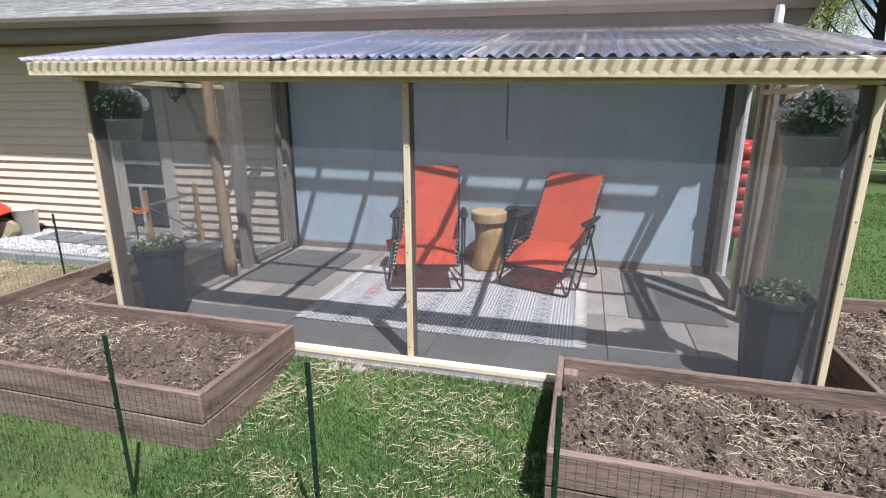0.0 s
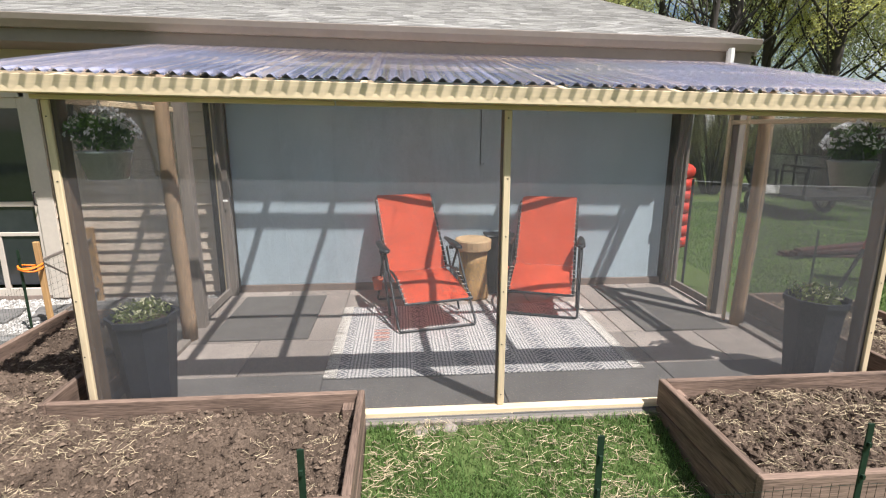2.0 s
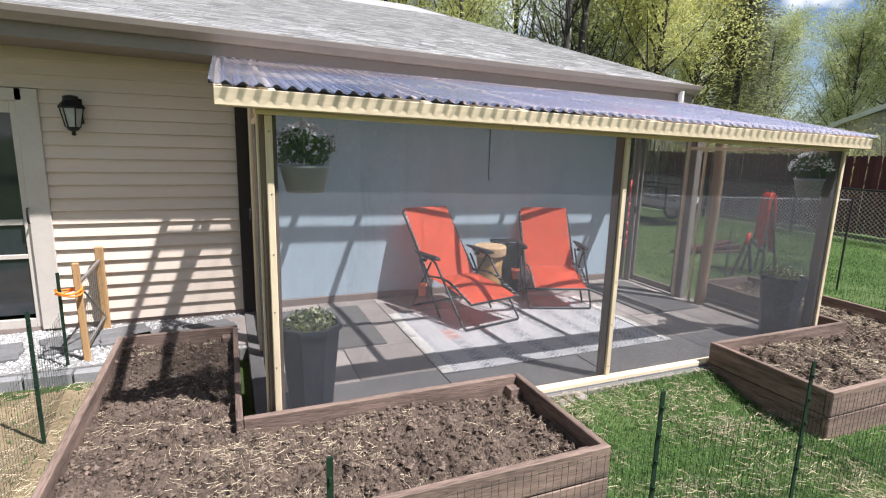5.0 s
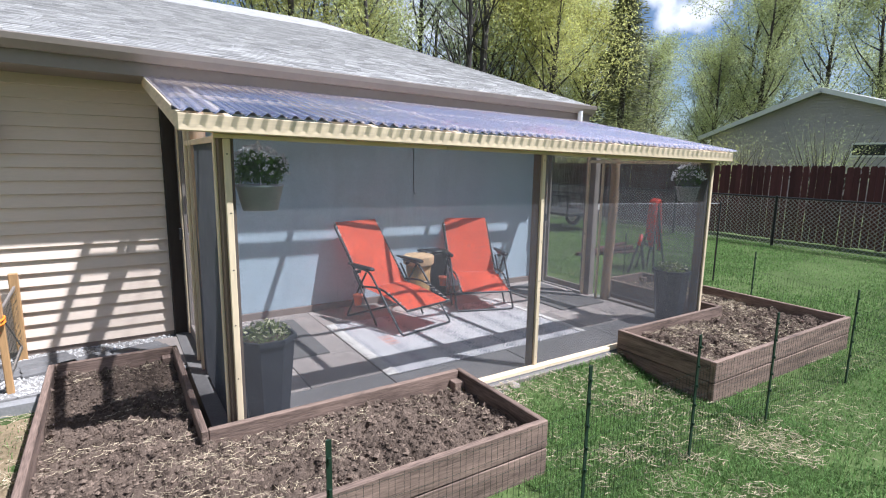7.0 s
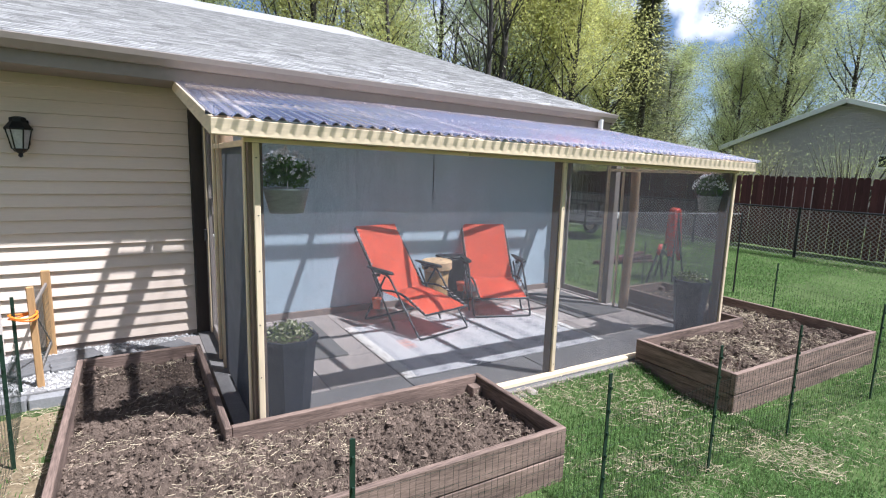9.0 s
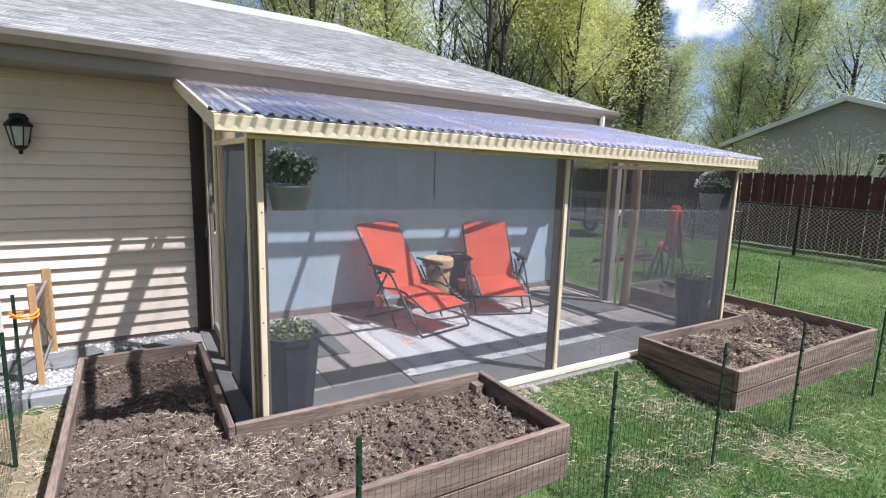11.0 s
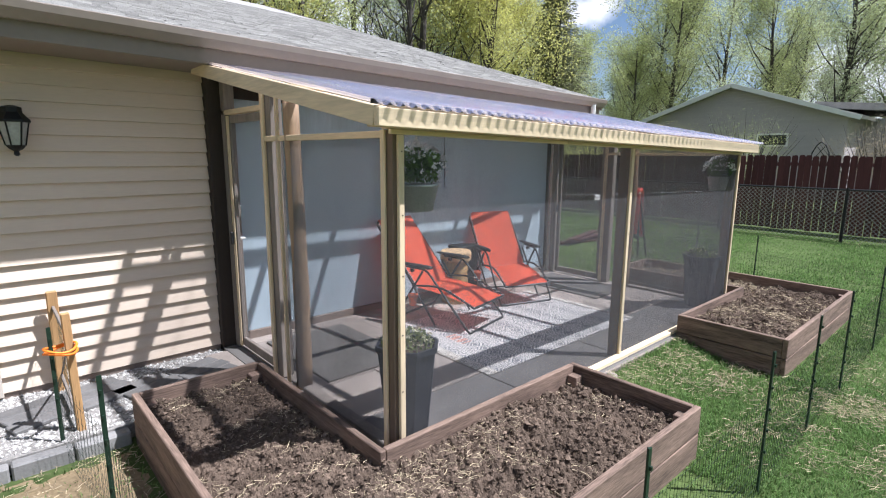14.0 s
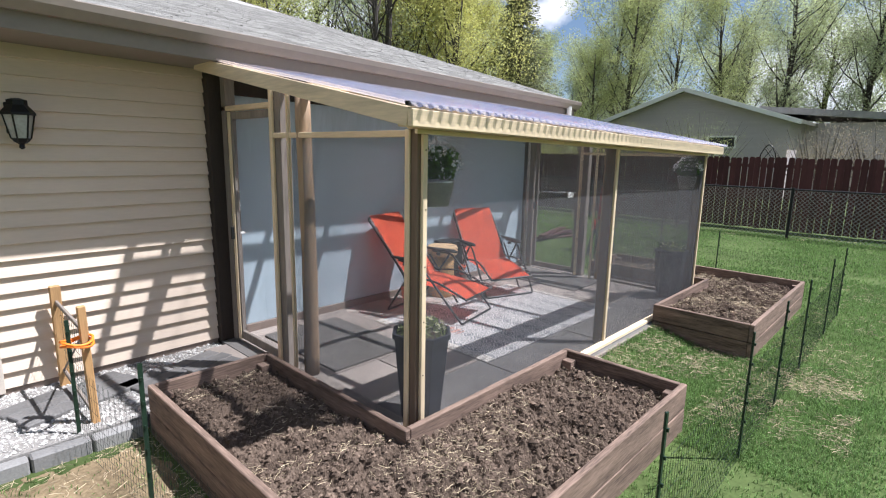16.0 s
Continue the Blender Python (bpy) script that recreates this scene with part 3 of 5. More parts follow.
porch = thing("screened_porch", "lean-to screened porch of fresh pine with a clear corrugated roof", "porch")
for x, w in ((0.018, 0.082), (2.403, 0.04), (PX - 0.012, 0.082)):
    part("post", boxes((x - w / 2, x + w / 2, 0.012, 0.10, -0.005, 1.86)), old_z, porch, "dark brown corner post" if w > .05 else "")
for xa, xb in ((0.0, 0.038), (2.383, 2.423), (PX - 0.022, PX + 0.016)):
    part("batten", boxes((xa, xb, -0.012, 0.011, 0.03, 1.834)), pine_z, porch)
part("batten", boxes((-0.040, -0.024, 0.062, 0.10, -0.01, 1.86)), pine_z, porch)
part("batten", boxes((PX + 0.030, PX + 0.045, 0.062, 0.10, -0.01, 1.86)), pine_z, porch)
part("sill", boxes((0.038, PX - 0.03, -0.052, 0.014, -0.011, 0.028)), pine_x, porch, "pale pine sill board")
part("under_sill", boxes((0.04, PX - 0.03, -0.105, -0.02, -0.145, -0.013)), grey_wood, porch, "weathered board under the sill")
part("beam", boxes((-0.05, PX + 0.05, -0.02, 0.07, 1.862, 1.935)), pine_x, porch)
for xa, xb in ((-0.05, 1.47), (1.476, 3.11), (3.116, PX + 0.05)):
    part("top_batten", boxes((xa, xb, -0.015, 0.010, 1.836, 1.860)), pine_x, porch, "pale pine strip along the top of the screen")
part("fascia", boxes((-0.235, PX + 0.055, -0.172, -0.134, 1.858, 1.945)), pine_x, porch, "pale pine front fascia board with knots")
part("soffit_strip", boxes((-0.20, PX + 0.04, -0.132, -0.022, 1.862, 1.880)), pine_x, porch)
for x in (-0.217, PX + 0.036):
    part("rake_board", beam_between((x, -0.133, roof_z(-0.133) - 0.055), (x, 2.40, roof_z(2.40) - 0.055), 0.036, 0.095), pine_y, porch, "pale pine rake board")
for x in (0.05, 0.95, 1.62, 2.72, 3.38, PX - 0.05):
    part("rafter", beam_between((x, -0.02, roof_z(-0.02) - 0.075), (x, 2.52, roof_z(2.52) - 0.075), 0.038, 0.085), pine_y, porch)
for y in (0.85, 1.905):
    part("purlin", boxes((-0.17, PX + 0.07, y - 0.034, y + 0.034, roof_z(y) - 0.032, roof_z(y) - 0.006)), pine_x, porch)
# Assumed board, coloured dark so the wall top under the roof reads shaded.
part("ledger", boxes((0.0, PX, WALL - 0.10, WALL - 0.06, 2.20, 2.34)), dark_trim, porch, "assumed ledger board, dark to imitate shade at the wall top")
# clear corrugated roof in overlapping sheets
PITCH_W = 0.076
per = 10
n_sheet = 8
total = PX + 0.09 + 0.255
width = total / n_sheet
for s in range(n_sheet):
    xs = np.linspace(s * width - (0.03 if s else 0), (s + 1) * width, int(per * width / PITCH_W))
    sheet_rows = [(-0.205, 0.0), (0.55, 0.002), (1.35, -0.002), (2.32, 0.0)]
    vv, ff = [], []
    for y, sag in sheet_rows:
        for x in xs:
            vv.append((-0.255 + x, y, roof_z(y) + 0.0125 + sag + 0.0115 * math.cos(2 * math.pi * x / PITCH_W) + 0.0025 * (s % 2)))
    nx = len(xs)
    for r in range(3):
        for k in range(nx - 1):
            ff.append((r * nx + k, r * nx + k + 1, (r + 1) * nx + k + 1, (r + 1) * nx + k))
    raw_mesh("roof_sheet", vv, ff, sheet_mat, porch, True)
# black filler imitates the shaded gaps between the fascia and the sheet waves
n_wave = int(total / PITCH_W)
for k in range(n_wave):
    bm = bmesh.new()
    xs = [-0.255 + PITCH_W * (k + q / 8) for q in range(9)]
    low = roof_z(-0.15) + 0.0015
    rows2 = [[[bm.verts.new((x, y, z)) for z in (low, max(low + 0.0006, low + 0.0088 + 0.0112 * math.cos(2 * math.pi * (x + 0.255) / PITCH_W)))] for x in xs] for y in (-0.165, -0.14)]
    for q in range(8):
        for rr in rows2:
            bm.faces.new((rr[q][0], rr[q + 1][0], rr[q + 1][1], rr[q][1]))
        bm.faces.new((rows2[0][q][1], rows2[0][q + 1][1], rows2[1][q + 1][1], rows2[1][q][1]))
    part("closure_wave", bm, plastic_black, porch, "black filler that imitates the shaded gap under the waves" if k == 0 else "")
# log posts and door posts on both sides
for x, sgn in ((0.055, 1), (PX - 0.0, -1)):
    bm = bmesh.new()
    pts = [(x + 0.012 * math.sin(z * 1.9 + sgn), 1.26 + 0.010 * math.cos(z * 2.3), z) for z in np.linspace(-0.005, roof_z(1.26) - 0.10, 12)]
    sweep(bm, pts, [0.058 - 0.004 * (k / 11) + 0.002 * math.sin(k * 2.1) for k in range(12)], 14)
    part("log_post", bm, log_wood, porch, "peeled round log post", True)
    part("door_post", boxes((x - 0.045, x + 0.045, 1.52, 1.61, -0.005, roof_z(1.56) - 0.11)), grey_wood, porch, "weathered grey post")
    part("door_post", boxes((x - 0.07, x - 0.046, 1.37, 1.40, -0.005, roof_z(1.38) - 0.11)), pine_z, porch)
    part("door_post", boxes((x - 0.072, x - 0.048, 1.60, 1.64, -0.005, roof_z(1.6) - 0.11)), pine_z, porch)
    part("side_rail", boxes((x - 0.065, x - 0.030, 0.105, 1.61, 1.82, 1.858)), pine_y, porch)
    part("side_sill", boxes((x - 0.04, x + 0.04, 0.105, 1.20, -0.011, 0.03)), grey_wood, porch, "weathered side sill")
    part("header", boxes((x - 0.045, x + 0.02, 1.64, 2.50, 2.05, 2.09)), pine_y, porch)
    part("wall_post", boxes((x - 0.045, x + 0.045, 2.42, 2.50, -0.005, roof_z(2.4) - 0.12)), grey_wood, porch, "weathered grey post")
    screen_door = part("screen_door", boxes((x - 0.03, x, 1.645, 1.70, 0.02, 2.04), (x - 0.03, x, 2.345, 2.40, 0.02, 2.04), (x - 0.03, x, 1.70, 2.345, 0.02, 0.10),
                                            (x - 0.03, x, 1.70, 2.345, 1.98, 2.04)), grey_wood, porch, "wood framed screen door, closed")
    # Grey body stands for the door's shaded inside; added pine strips, its lit outside.
    if sgn > 0:
        for ya, yb in ((1.648, 1.69), (2.355, 2.397)):
            part("face_strip", boxes((x - 0.046, x - 0.032, ya, yb, 0.02, 2.04)), pine_z, screen_door, "added pale pine strip for the lit outer face")
        part("latch", boxes((x + 0.001, x + 0.05, 2.362, 2.382, 0.988, 1.008)), white_paint, screen_door, "white door latch")
    part("handle", boxes((x - 0.075, x - 0.047, 2.365, 2.385, 0.95, 1.06)), plastic_black, screen_door, "black door handle")
    part("screen", boxes((x - 0.016, x - 0.014, 1.70, 2.345, 0.10, 1.98), bevel=0), screen_mat, screen_door, "charcoal insect screen")


def strands(a, b, z0, z1, parent):
    """The upright threads of a screen between two points of the plan."""
    a, b = np.array(a), np.array(b)
    ln = np.linalg.norm(b - a)
    d = (b - a) / ln
    s = np.array((-d[1], d[0]))
    n, r = int(ln / 0.0008), 0.000115
    jit = np.random.default_rng(n).uniform(-0.4, 0.4, n)
    v, f = [], []
    for k in range(n):
        p = a + d * (k + 0.5 + jit[k]) * ln / n
        j = len(v)
        for z in (z0, z1):
            for q in (p + s * r, p - s * r * 0.5 + d * r * 0.87, p - s * r * 0.5 - d * r * 0.87):
                v.append((q[0], q[1], z))
        f += [(j, j + 1, j + 4, j + 3), (j + 1, j + 2, j + 5, j + 4), (j + 2, j, j + 3, j + 5)]
    return tagged(raw_mesh("thread_sheet", v, f, strand_mat, parent), "fine charcoal screen threads", kind="stuff")


def screen(co):
    vv = [Vector(c) for c in co]
    ob = raw_mesh("screen", vv, [tuple(range(len(vv)))], screen_mat, porch)
    off = 0.002
    strands((co[0][0] + (off if co[0][0] == co[1][0] else 0), co[0][1] + (0 if co[0][0] == co[1][0] else off)),
            (co[1][0] + (off if co[0][0] == co[1][0] else 0), co[1][1] + (0 if co[0][0] == co[1][0] else off)), co[0][2], co[2][2], ob)
    return tagged(ob, "charcoal insect screen")


screen([(0.038, 0.004, 0.03), (2.384, 0.004, 0.03), (2.384, 0.004, 1.85), (0.038, 0.004, 1.85)])
screen([(2.422, 0.004, 0.03), (PX - 0.022, 0.004, 0.03), (PX - 0.022, 0.004, 1.85), (2.422, 0.004, 1.85)])
for x in (0.004, PX + 0.010):
    screen([(x, 0.1, 0.02), (x, 1.36, 0.02), (x, 1.36, 1.83), (x, 0.1, 1.83)])

for x in (0.019, 2.403, PX - 0.003):
    for k in range(6):
        part("screw", lathe(bmesh.new(), [(0.0045, 0.0), (0.0045, 0.0015)], 6), tube_mat, porch).matrix_basis = pose(x + 0.004 * math.sin(k * 5), -0.0125, 0.10 + 0.33 * k, 90, 0, 0)
part("drip_edge", boxes((-12.4, 5.11, EAVE_Y - 0.048, EAVE_Y + 0.03, EAVE_Z - 0.002, EAVE_Z + 0.010)), grey_wood, house)
for ob in porch.children_recursive:
    if not ob.name.startswith("screw"):
        settle(ob, 1.86)
for ob in house.children_recursive:
    if ob.name.split(".")[0] in ("soffit", "fascia_board", "gutter", "roof", "shingles", "rake_board", "drip_edge"):
        settle(ob)
part("hanging_cord", sweep(bmesh.new(), [(2.64, WALL - 0.046, 1.98), (2.644, WALL - 0.046, 1.7), (2.64, WALL - 0.046, 1.36), (2.652, WALL - 0.056, 1.325), (2.672, WALL - 0.056, 1.33), (2.676, WALL - 0.054, 1.35)], 0.004, 5), plastic_black, house, "thin dark cord with a hook on the blue wall")

# ---- raised beds ----
BED_T = 0.20


def soil_top(x, y, seed):
    q = Vector((x, y, seed))
    return 0.095 + 0.05 * noise.noise(q * 1.3) + 0.030 * noise.noise(q * 5) + 0.040 * noise.noise(q * 11) + 0.032 * noise.noise(q * 23) + 0.020 * noise.noise(q * 47)


def raised_bed(name, label, boards, posts, cells, seed):
    bed = thing(name, label, "garden bed", group="raised beds")
    for x0, x1, y0, y1 in boards:
        along_x = (x1 - x0) > (y1 - y0)
        for z0, z1 in ((-0.16, 0.018), (0.026, BED_T)):
            part("board", boxes((x0, x1, y0, y1, z0, z1), bevel=0.005), bed_x if along_x else bed_y, bed)
    for x, y in posts:
        part("corner_post", boxes((x - 0.04, x + 0.04, y - 0.04, y + 0.04, -0.15, 0.145)), bed_y, bed)
    vv, ff = [], []
    for x0, x1, y0, y1 in cells:
        nx, ny = int((x1 - x0) / 0.011), int((y1 - y0) / 0.011)
        j = len(vv)
        for a in range(nx + 1):
            for b in range(ny + 1):
                x, y = x0 + (x1 - x0) * a / nx, y0 + (y1 - y0) * b / ny
                vv.append((x, y, soil_top(x, y, seed)))
        for a in range(nx):
            for b in range(ny):
                k = j + a * (ny + 1) + b
                ff.append((k, k + ny + 1, k + ny + 2, k + 1))
    soil = tagged(raw_mesh("soil", vv, ff, soil_mat, bed), "dry brown garden soil", kind="stuff")
    r = np.random.default_rng(seed)
    area = [(c[1] - c[0]) * (c[3] - c[2]) for c in cells]
    base, sbase = [], []
    for c, a in zip(cells, area):
        for _ in range(int(a * 4200)):
            x, y = r.uniform(c[0], c[1]), r.uniform(c[2], c[3])
            base.append((x, y, soil_top(x, y, seed) + 0.001))
        for _ in range(int(a * (1900 if seed == 1 else 3400))):
            x, y = r.uniform(c[0] + .03, c[1] - .03), r.uniform(c[2] + .03, c[3] - .03)
            if noise.noise(Vector((x * 1.7, y * 1.7, seed + 5))) + 0.6 * noise.noise(Vector((x * 6, y * 6, seed))) > r.uniform(-0.15, 0.75):
                sbase.append(np.array((x, y, soil_top(x, y, seed) + 0.02)))
    v, f = lumps(r, base, 0.0105)
    fine = []
    for c, a in zip(cells, area):
        for _ in range(int(a * 6500)):
            x, y = r.uniform(c[0], c[1]), r.uniform(c[2], c[3])
            fine.append((x, y, soil_top(x, y, seed) + 0.001))
    v2, f2 = lumps(r, fine, 0.0055)
    f += [tuple(i + len(v) for i in q) for q in f2]
    v += v2
    tagged(raw_mesh("crumbled_earth", v, f, clod_mat, soil), "loose clods of soil", kind="stuff")
    v, f = straws(r, sbase, 0.042, 0.0018, 0.5)
    tagged(raw_mesh("straw", v, f, straw_mat), "scattered dry straw on the soil", "straw", kind="stuff")
    return bed


raised_bed("raised_bed", "L-shaped raised bed of brown boards with dry soil and straw",
           [(-1.03, 1.58, -1.02, -0.98), (1.54, 1.58, -0.978, -0.075), (-0.175, 1.538, -0.115, -0.075), (-0.215, -0.177, -0.115, 1.46),
            (-1.03, -0.99, -0.978, 1.50), (-0.988, -0.177, 1.462, 1.50)],
           [(1.498, -0.155), (-0.255, 1.42), (-0.95, 1.42), (1.498, -0.94), (-0.95, -0.94)],
           [(-0.988, 1.538, -0.978, -0.117), (-0.988, -0.217, -0.117, 1.46)], 1)
raised_bed("raised_bed", "L-shaped raised bed of dark brown boards with soil and straw",
           [(3.37, 5.86, -1.02, -0.98), (3.37, 3.41, -0.978, -0.075), (3.412, 5.06, -0.115, -0.075), (5.022, 5.06, -0.073, 1.52),
            (5.82, 5.86, -0.978, 1.52), (5.062, 5.818, 1.48, 1.52)],
           [(3.452, -0.155), (3.452, -0.94), (5.78, -0.94), (5.10, 1.44), (5.78, 1.44)],
           [(3.412, 5.818, -0.978, -0.117), (5.062, 5.818, -0.117, 1.48)], 2)

# ---- furniture on the patio ----
# rug
rug_mat = bpy.data.materials.new("woven_rug_pattern")
rug_mat.use_nodes = True
rn, rl = rug_mat.node_tree.nodes, rug_mat.node_tree.links
rb = rn["Principled BSDF"]
rb.inputs["Roughness"].default_value, rb.inputs["Specular IOR Level"].default_value = 0.95, 0.1
r_co, r_sep = rn.new("ShaderNodeTexCoord"), rn.new("ShaderNodeSeparateXYZ")
rl.new(r_co.outputs["Object"], r_sep.inputs["Vector"])


def calc(op, a, b=None, c=None):
    nd = rn.new("ShaderNodeMath")
    nd.operation = op
    for k, v in enumerate((a, b, c)):
        if v is None:
            continue
        if isinstance(v, (int, float)):
            nd.inputs[k].default_value = v
        else:
            rl.new(v, nd.inputs[k])
    return nd.outputs["Value"]


RX, RY = r_sep.outputs["X"], r_sep.outputs["Y"]
band = calc("FRACT", calc("MULTIPLY", calc("ADD", RX, 0.06), 1 / 0.31))
lines = calc("LESS_THAN", calc("FRACT", calc("MULTIPLY", RX, 1 / 0.026)), 0.42)
in_lines = calc("LESS_THAN", band, 0.52)
dash = calc("GREATER_THAN", calc("FRACT", calc("MULTIPLY", RY, 1 / 0.026)), 0.3)
zig_y = calc("ABSOLUTE", calc("SUBTRACT", calc("FRACT", calc("MULTIPLY", RY, 1 / 0.125)), 0.5))
tri_x = calc("ABSOLUTE", calc("SUBTRACT", calc("DIVIDE", calc("SUBTRACT", band, 0.52), 0.48), 0.5))
diamond = calc("ADD", zig_y, tri_x)
fill = calc("LESS_THAN", calc("FRACT", calc("MULTIPLY", diamond, 3.1)), 0.45)
inner = calc("LESS_THAN", diamond, 0.22)
lines_part = calc("MULTIPLY", in_lines, calc("MULTIPLY", lines, dash))
motif = calc("MULTIPLY", calc("SUBTRACT", 1.0, in_lines), calc("MAXIMUM", fill, inner))
pat = calc("MINIMUM", calc("ADD", lines_part, motif), 1.0)
r_noise = rn.new("ShaderNodeTexNoise")
r_noise.inputs["Scale"].default_value, r_noise.inputs["Detail"].default_value = 140.0, 2.0
rl.new(r_co.outputs["Object"], r_noise.inputs["Vector"])
mixc = rn.new("ShaderNodeMixRGB")
mixc.inputs["Color1"].default_value, mixc.inputs["Color2"].default_value = (0.58, 0.555, 0.53, 1), (0.17, 0.178, 0.192, 1)
rl.new(calc("MULTIPLY", pat, calc("MULTIPLY_ADD", r_noise.outputs["Fac"], 0.5, 0.70)), mixc.inputs["Fac"])
# a small woven patch in orange-red near one end
near_x = calc("LESS_THAN", calc("ABSOLUTE", calc("ADD", RX, 0.77)), 0.065)
near_y = calc("LESS_THAN", calc("ABSOLUTE", calc("SUBTRACT", RY, 0.02)), 0.12)
rows = calc("GREATER_THAN", calc("FRACT", calc("MULTIPLY", RY, 1 / 0.08)), 0.35)
red = rn.new("ShaderNodeMixRGB")
red.inputs["Color2"].default_value = (0.62, 0.20, 0.11, 1)
rl.new(mixc.outputs["Color"], red.inputs["Color1"])
rl.new(calc("MULTIPLY", calc("MULTIPLY", near_x, near_y), calc("MULTIPLY", rows, 0.5)), red.inputs["Fac"])
rl.new(red.outputs["Color"], rb.inputs["Base Color"])
r_bump = rn.new("ShaderNodeBump")
r_bump.inputs["Strength"].default_value, r_bump.inputs["Distance"].default_value = 0.5, 0.004
rl.new(r_noise.outputs["Fac"], r_bump.inputs["Height"])
rl.new(r_bump.outputs["Normal"], rb.inputs["Normal"])
rug = thing("rug", "flat-woven grey and cream patterned rug with fringe", "rug", (2.40, 1.20, 0.0))
bm = bmesh.new()
bmesh.ops.create_grid(bm, x_segments=60, y_segments=40, size=1.0)
for v in bm.verts:
    v.co = Vector((v.co.x * 1.06, v.co.y * 0.74, 0.010 + 0.002 * noise.noise(Vector((v.co.x * 4, v.co.y * 4, 1)))))
bmesh.ops.solidify(bm, geom=bm.faces[:], thickness=0.006)
part("field", bm, rug_mat, rug)
rng = np.random.default_rng(5)
for sgn in (-1, 1):
    bm = bmesh.new()
    for k in range(90):
        y = -0.735 + 1.47 * k / 89
        d = rng.uniform(-0.012, 0.012)
        sweep(bm, [(sgn * 1.058, y, 0.012), (sgn * 1.095, y + d * 0.5, 0.009), (sgn * 1.15, y + d, 0.007)], [0.0075, 0.0065, 0.004], 4)
    part("fringe", bm, fringe_mat, rug, "cream cotton fringe")


def lounge_chair(at, yaw, top, hip, knee, foot, label):
    """Zero-gravity chair; x across, y towards the sitter's feet, profile points are (y, z)."""
    ch = thing("lounge_chair", label, "chair", at, group="reclining chairs")
    ch.rotation_euler = (0, 0, yaw)
    W = 0.295

    def sheet(name, a, b, sag, w):
        bm = bmesh.new()
        rows, cols = 10, 8
        g = []
        for i in range(rows + 1):
            t = i / rows
            g.append([bm.verts.new((-w + 2 * w * j / cols, a[0] + (b[0] - a[0]) * t,
                                    a[1] + (b[1] - a[1]) * t - sag * math.sin(math.pi * t) * (0.3 + 0.7 * math.sin(math.pi * j / cols)))) for j in range(cols + 1)])
        for i in range(rows):
            for j in range(cols):
                bm.faces.new((g[i][j], g[i][j + 1], g[i + 1][j + 1], g[i + 1][j]))
        bmesh.ops.solidify(bm, geom=bm.faces[:], thickness=0.005)
        return part(name, bm, sling_mat, ch)

    back = sheet("back_sling", (top[0] - 0.002, top[1] + 0.014), hip, 0.02, W - 0.014)
    seat_s = sheet("seat_sling", (hip[0] + 0.004, hip[1]), foot, -(knee[1] - (hip[1] + foot[1]) / 2) * 0.5, W - 0.014)
    part("back_frame", sweep(bmesh.new(), rounded([(-W, hip[0] - 0.012, hip[1] + 0.005), (-W, top[0] - 0.016, top[1] - 0.012), (W, top[0] - 0.016, top[1] - 0.012), (W, hip[0] - 0.012, hip[1] + 0.005)], 5, 0.05), 0.0125, 8), tube_mat, ch, "", True)
    for s in (-1, 1):
        x = s * W
        part("seat_rail", sweep(bmesh.new(), rounded([(x, hip[0] - 0.02, hip[1] + 0.02), (x, knee[0], knee[1]), (x, foot[0], foot[1])], 5, 0.15), 0.0115, 8), tube_mat, ch, "", True)
        xo = x + s * 0.05
        arm_z = hip[1] + 0.24
        part("front_leg", sweep(bmesh.new(), rounded([(xo, hip[0] - 0.10, arm_z - 0.015), (xo, hip[0] + 0.16, arm_z - 0.02), (xo, foot[0] - 0.02, 0.014), (x, foot[0] - 0.02, 0.014)], 5, 0.07), 0.0115, 8), tube_mat, ch, "", True)
        part("rear_leg", sweep(bmesh.new(), rounded([(xo + s * .012, hip[0] + 0.12, hip[1] + 0.20), (xo + s * .012, hip[0] - 0.24, 0.014), (x, hip[0] - 0.24, 0.014)], 5, 0.05), 0.0115, 8), tube_mat, ch, "", True)
        part("cross_leg", sweep(bmesh.new(), [(xo - s * .012, hip[0] - 0.13, hip[1] + 0.18), (xo - s * .012, hip[0] + 0.26, 0.014)], 0.011, 8), tube_mat, ch, "", True)
        bm = bmesh.new()
        sweep(bm, [(xo, hip[0] - 0.20, arm_z + 0.03), (xo, hip[0] - 0.10, arm_z + 0.018), (xo, hip[0] + 0.08, arm_z + 0.012), (xo, hip[0] + 0.19, arm_z + 0.004), (xo, hip[0] + 0.23, arm_z - 0.012)], [0.022, 0.036, 0.042, 0.042, 0.022], 10)
        for v in bm.verts:
            v.co.z = arm_z + 0.008 + (v.co.z - arm_z - 0.008) * 0.45
        part("armrest", bm, plastic_black, ch, "black moulded armrest", True)
        part("lock_knob", lathe(bmesh.new(), [(0.022, 0), (0.026, 0.012), (0.022, 0.03)], 10, (xo, hip[0] - 0.02, arm_z - 0.06)), plastic_black, ch)
        bm = bmesh.new()
        for a, b, n in ((top, hip, 15), (knee, foot, 7)):
            for k in range(n):
                t = (k + 0.7) / n
                y, z = a[0] + (b[0] - a[0]) * t, a[1] + (b[1] - a[1]) * t
                t2 = t + 0.35 / n
                y2, z2 = a[0] + (b[0] - a[0]) * t2, a[1] + (b[1] - a[1]) * t2
                sweep(bm, [(x - s * 0.026, y, z + 0.004), (x + s * 0.006, y2, z2 + 0.012)], 0.0035, 4)
        part("lacing", bm, cord_mat, ch, "white elastic lacing")
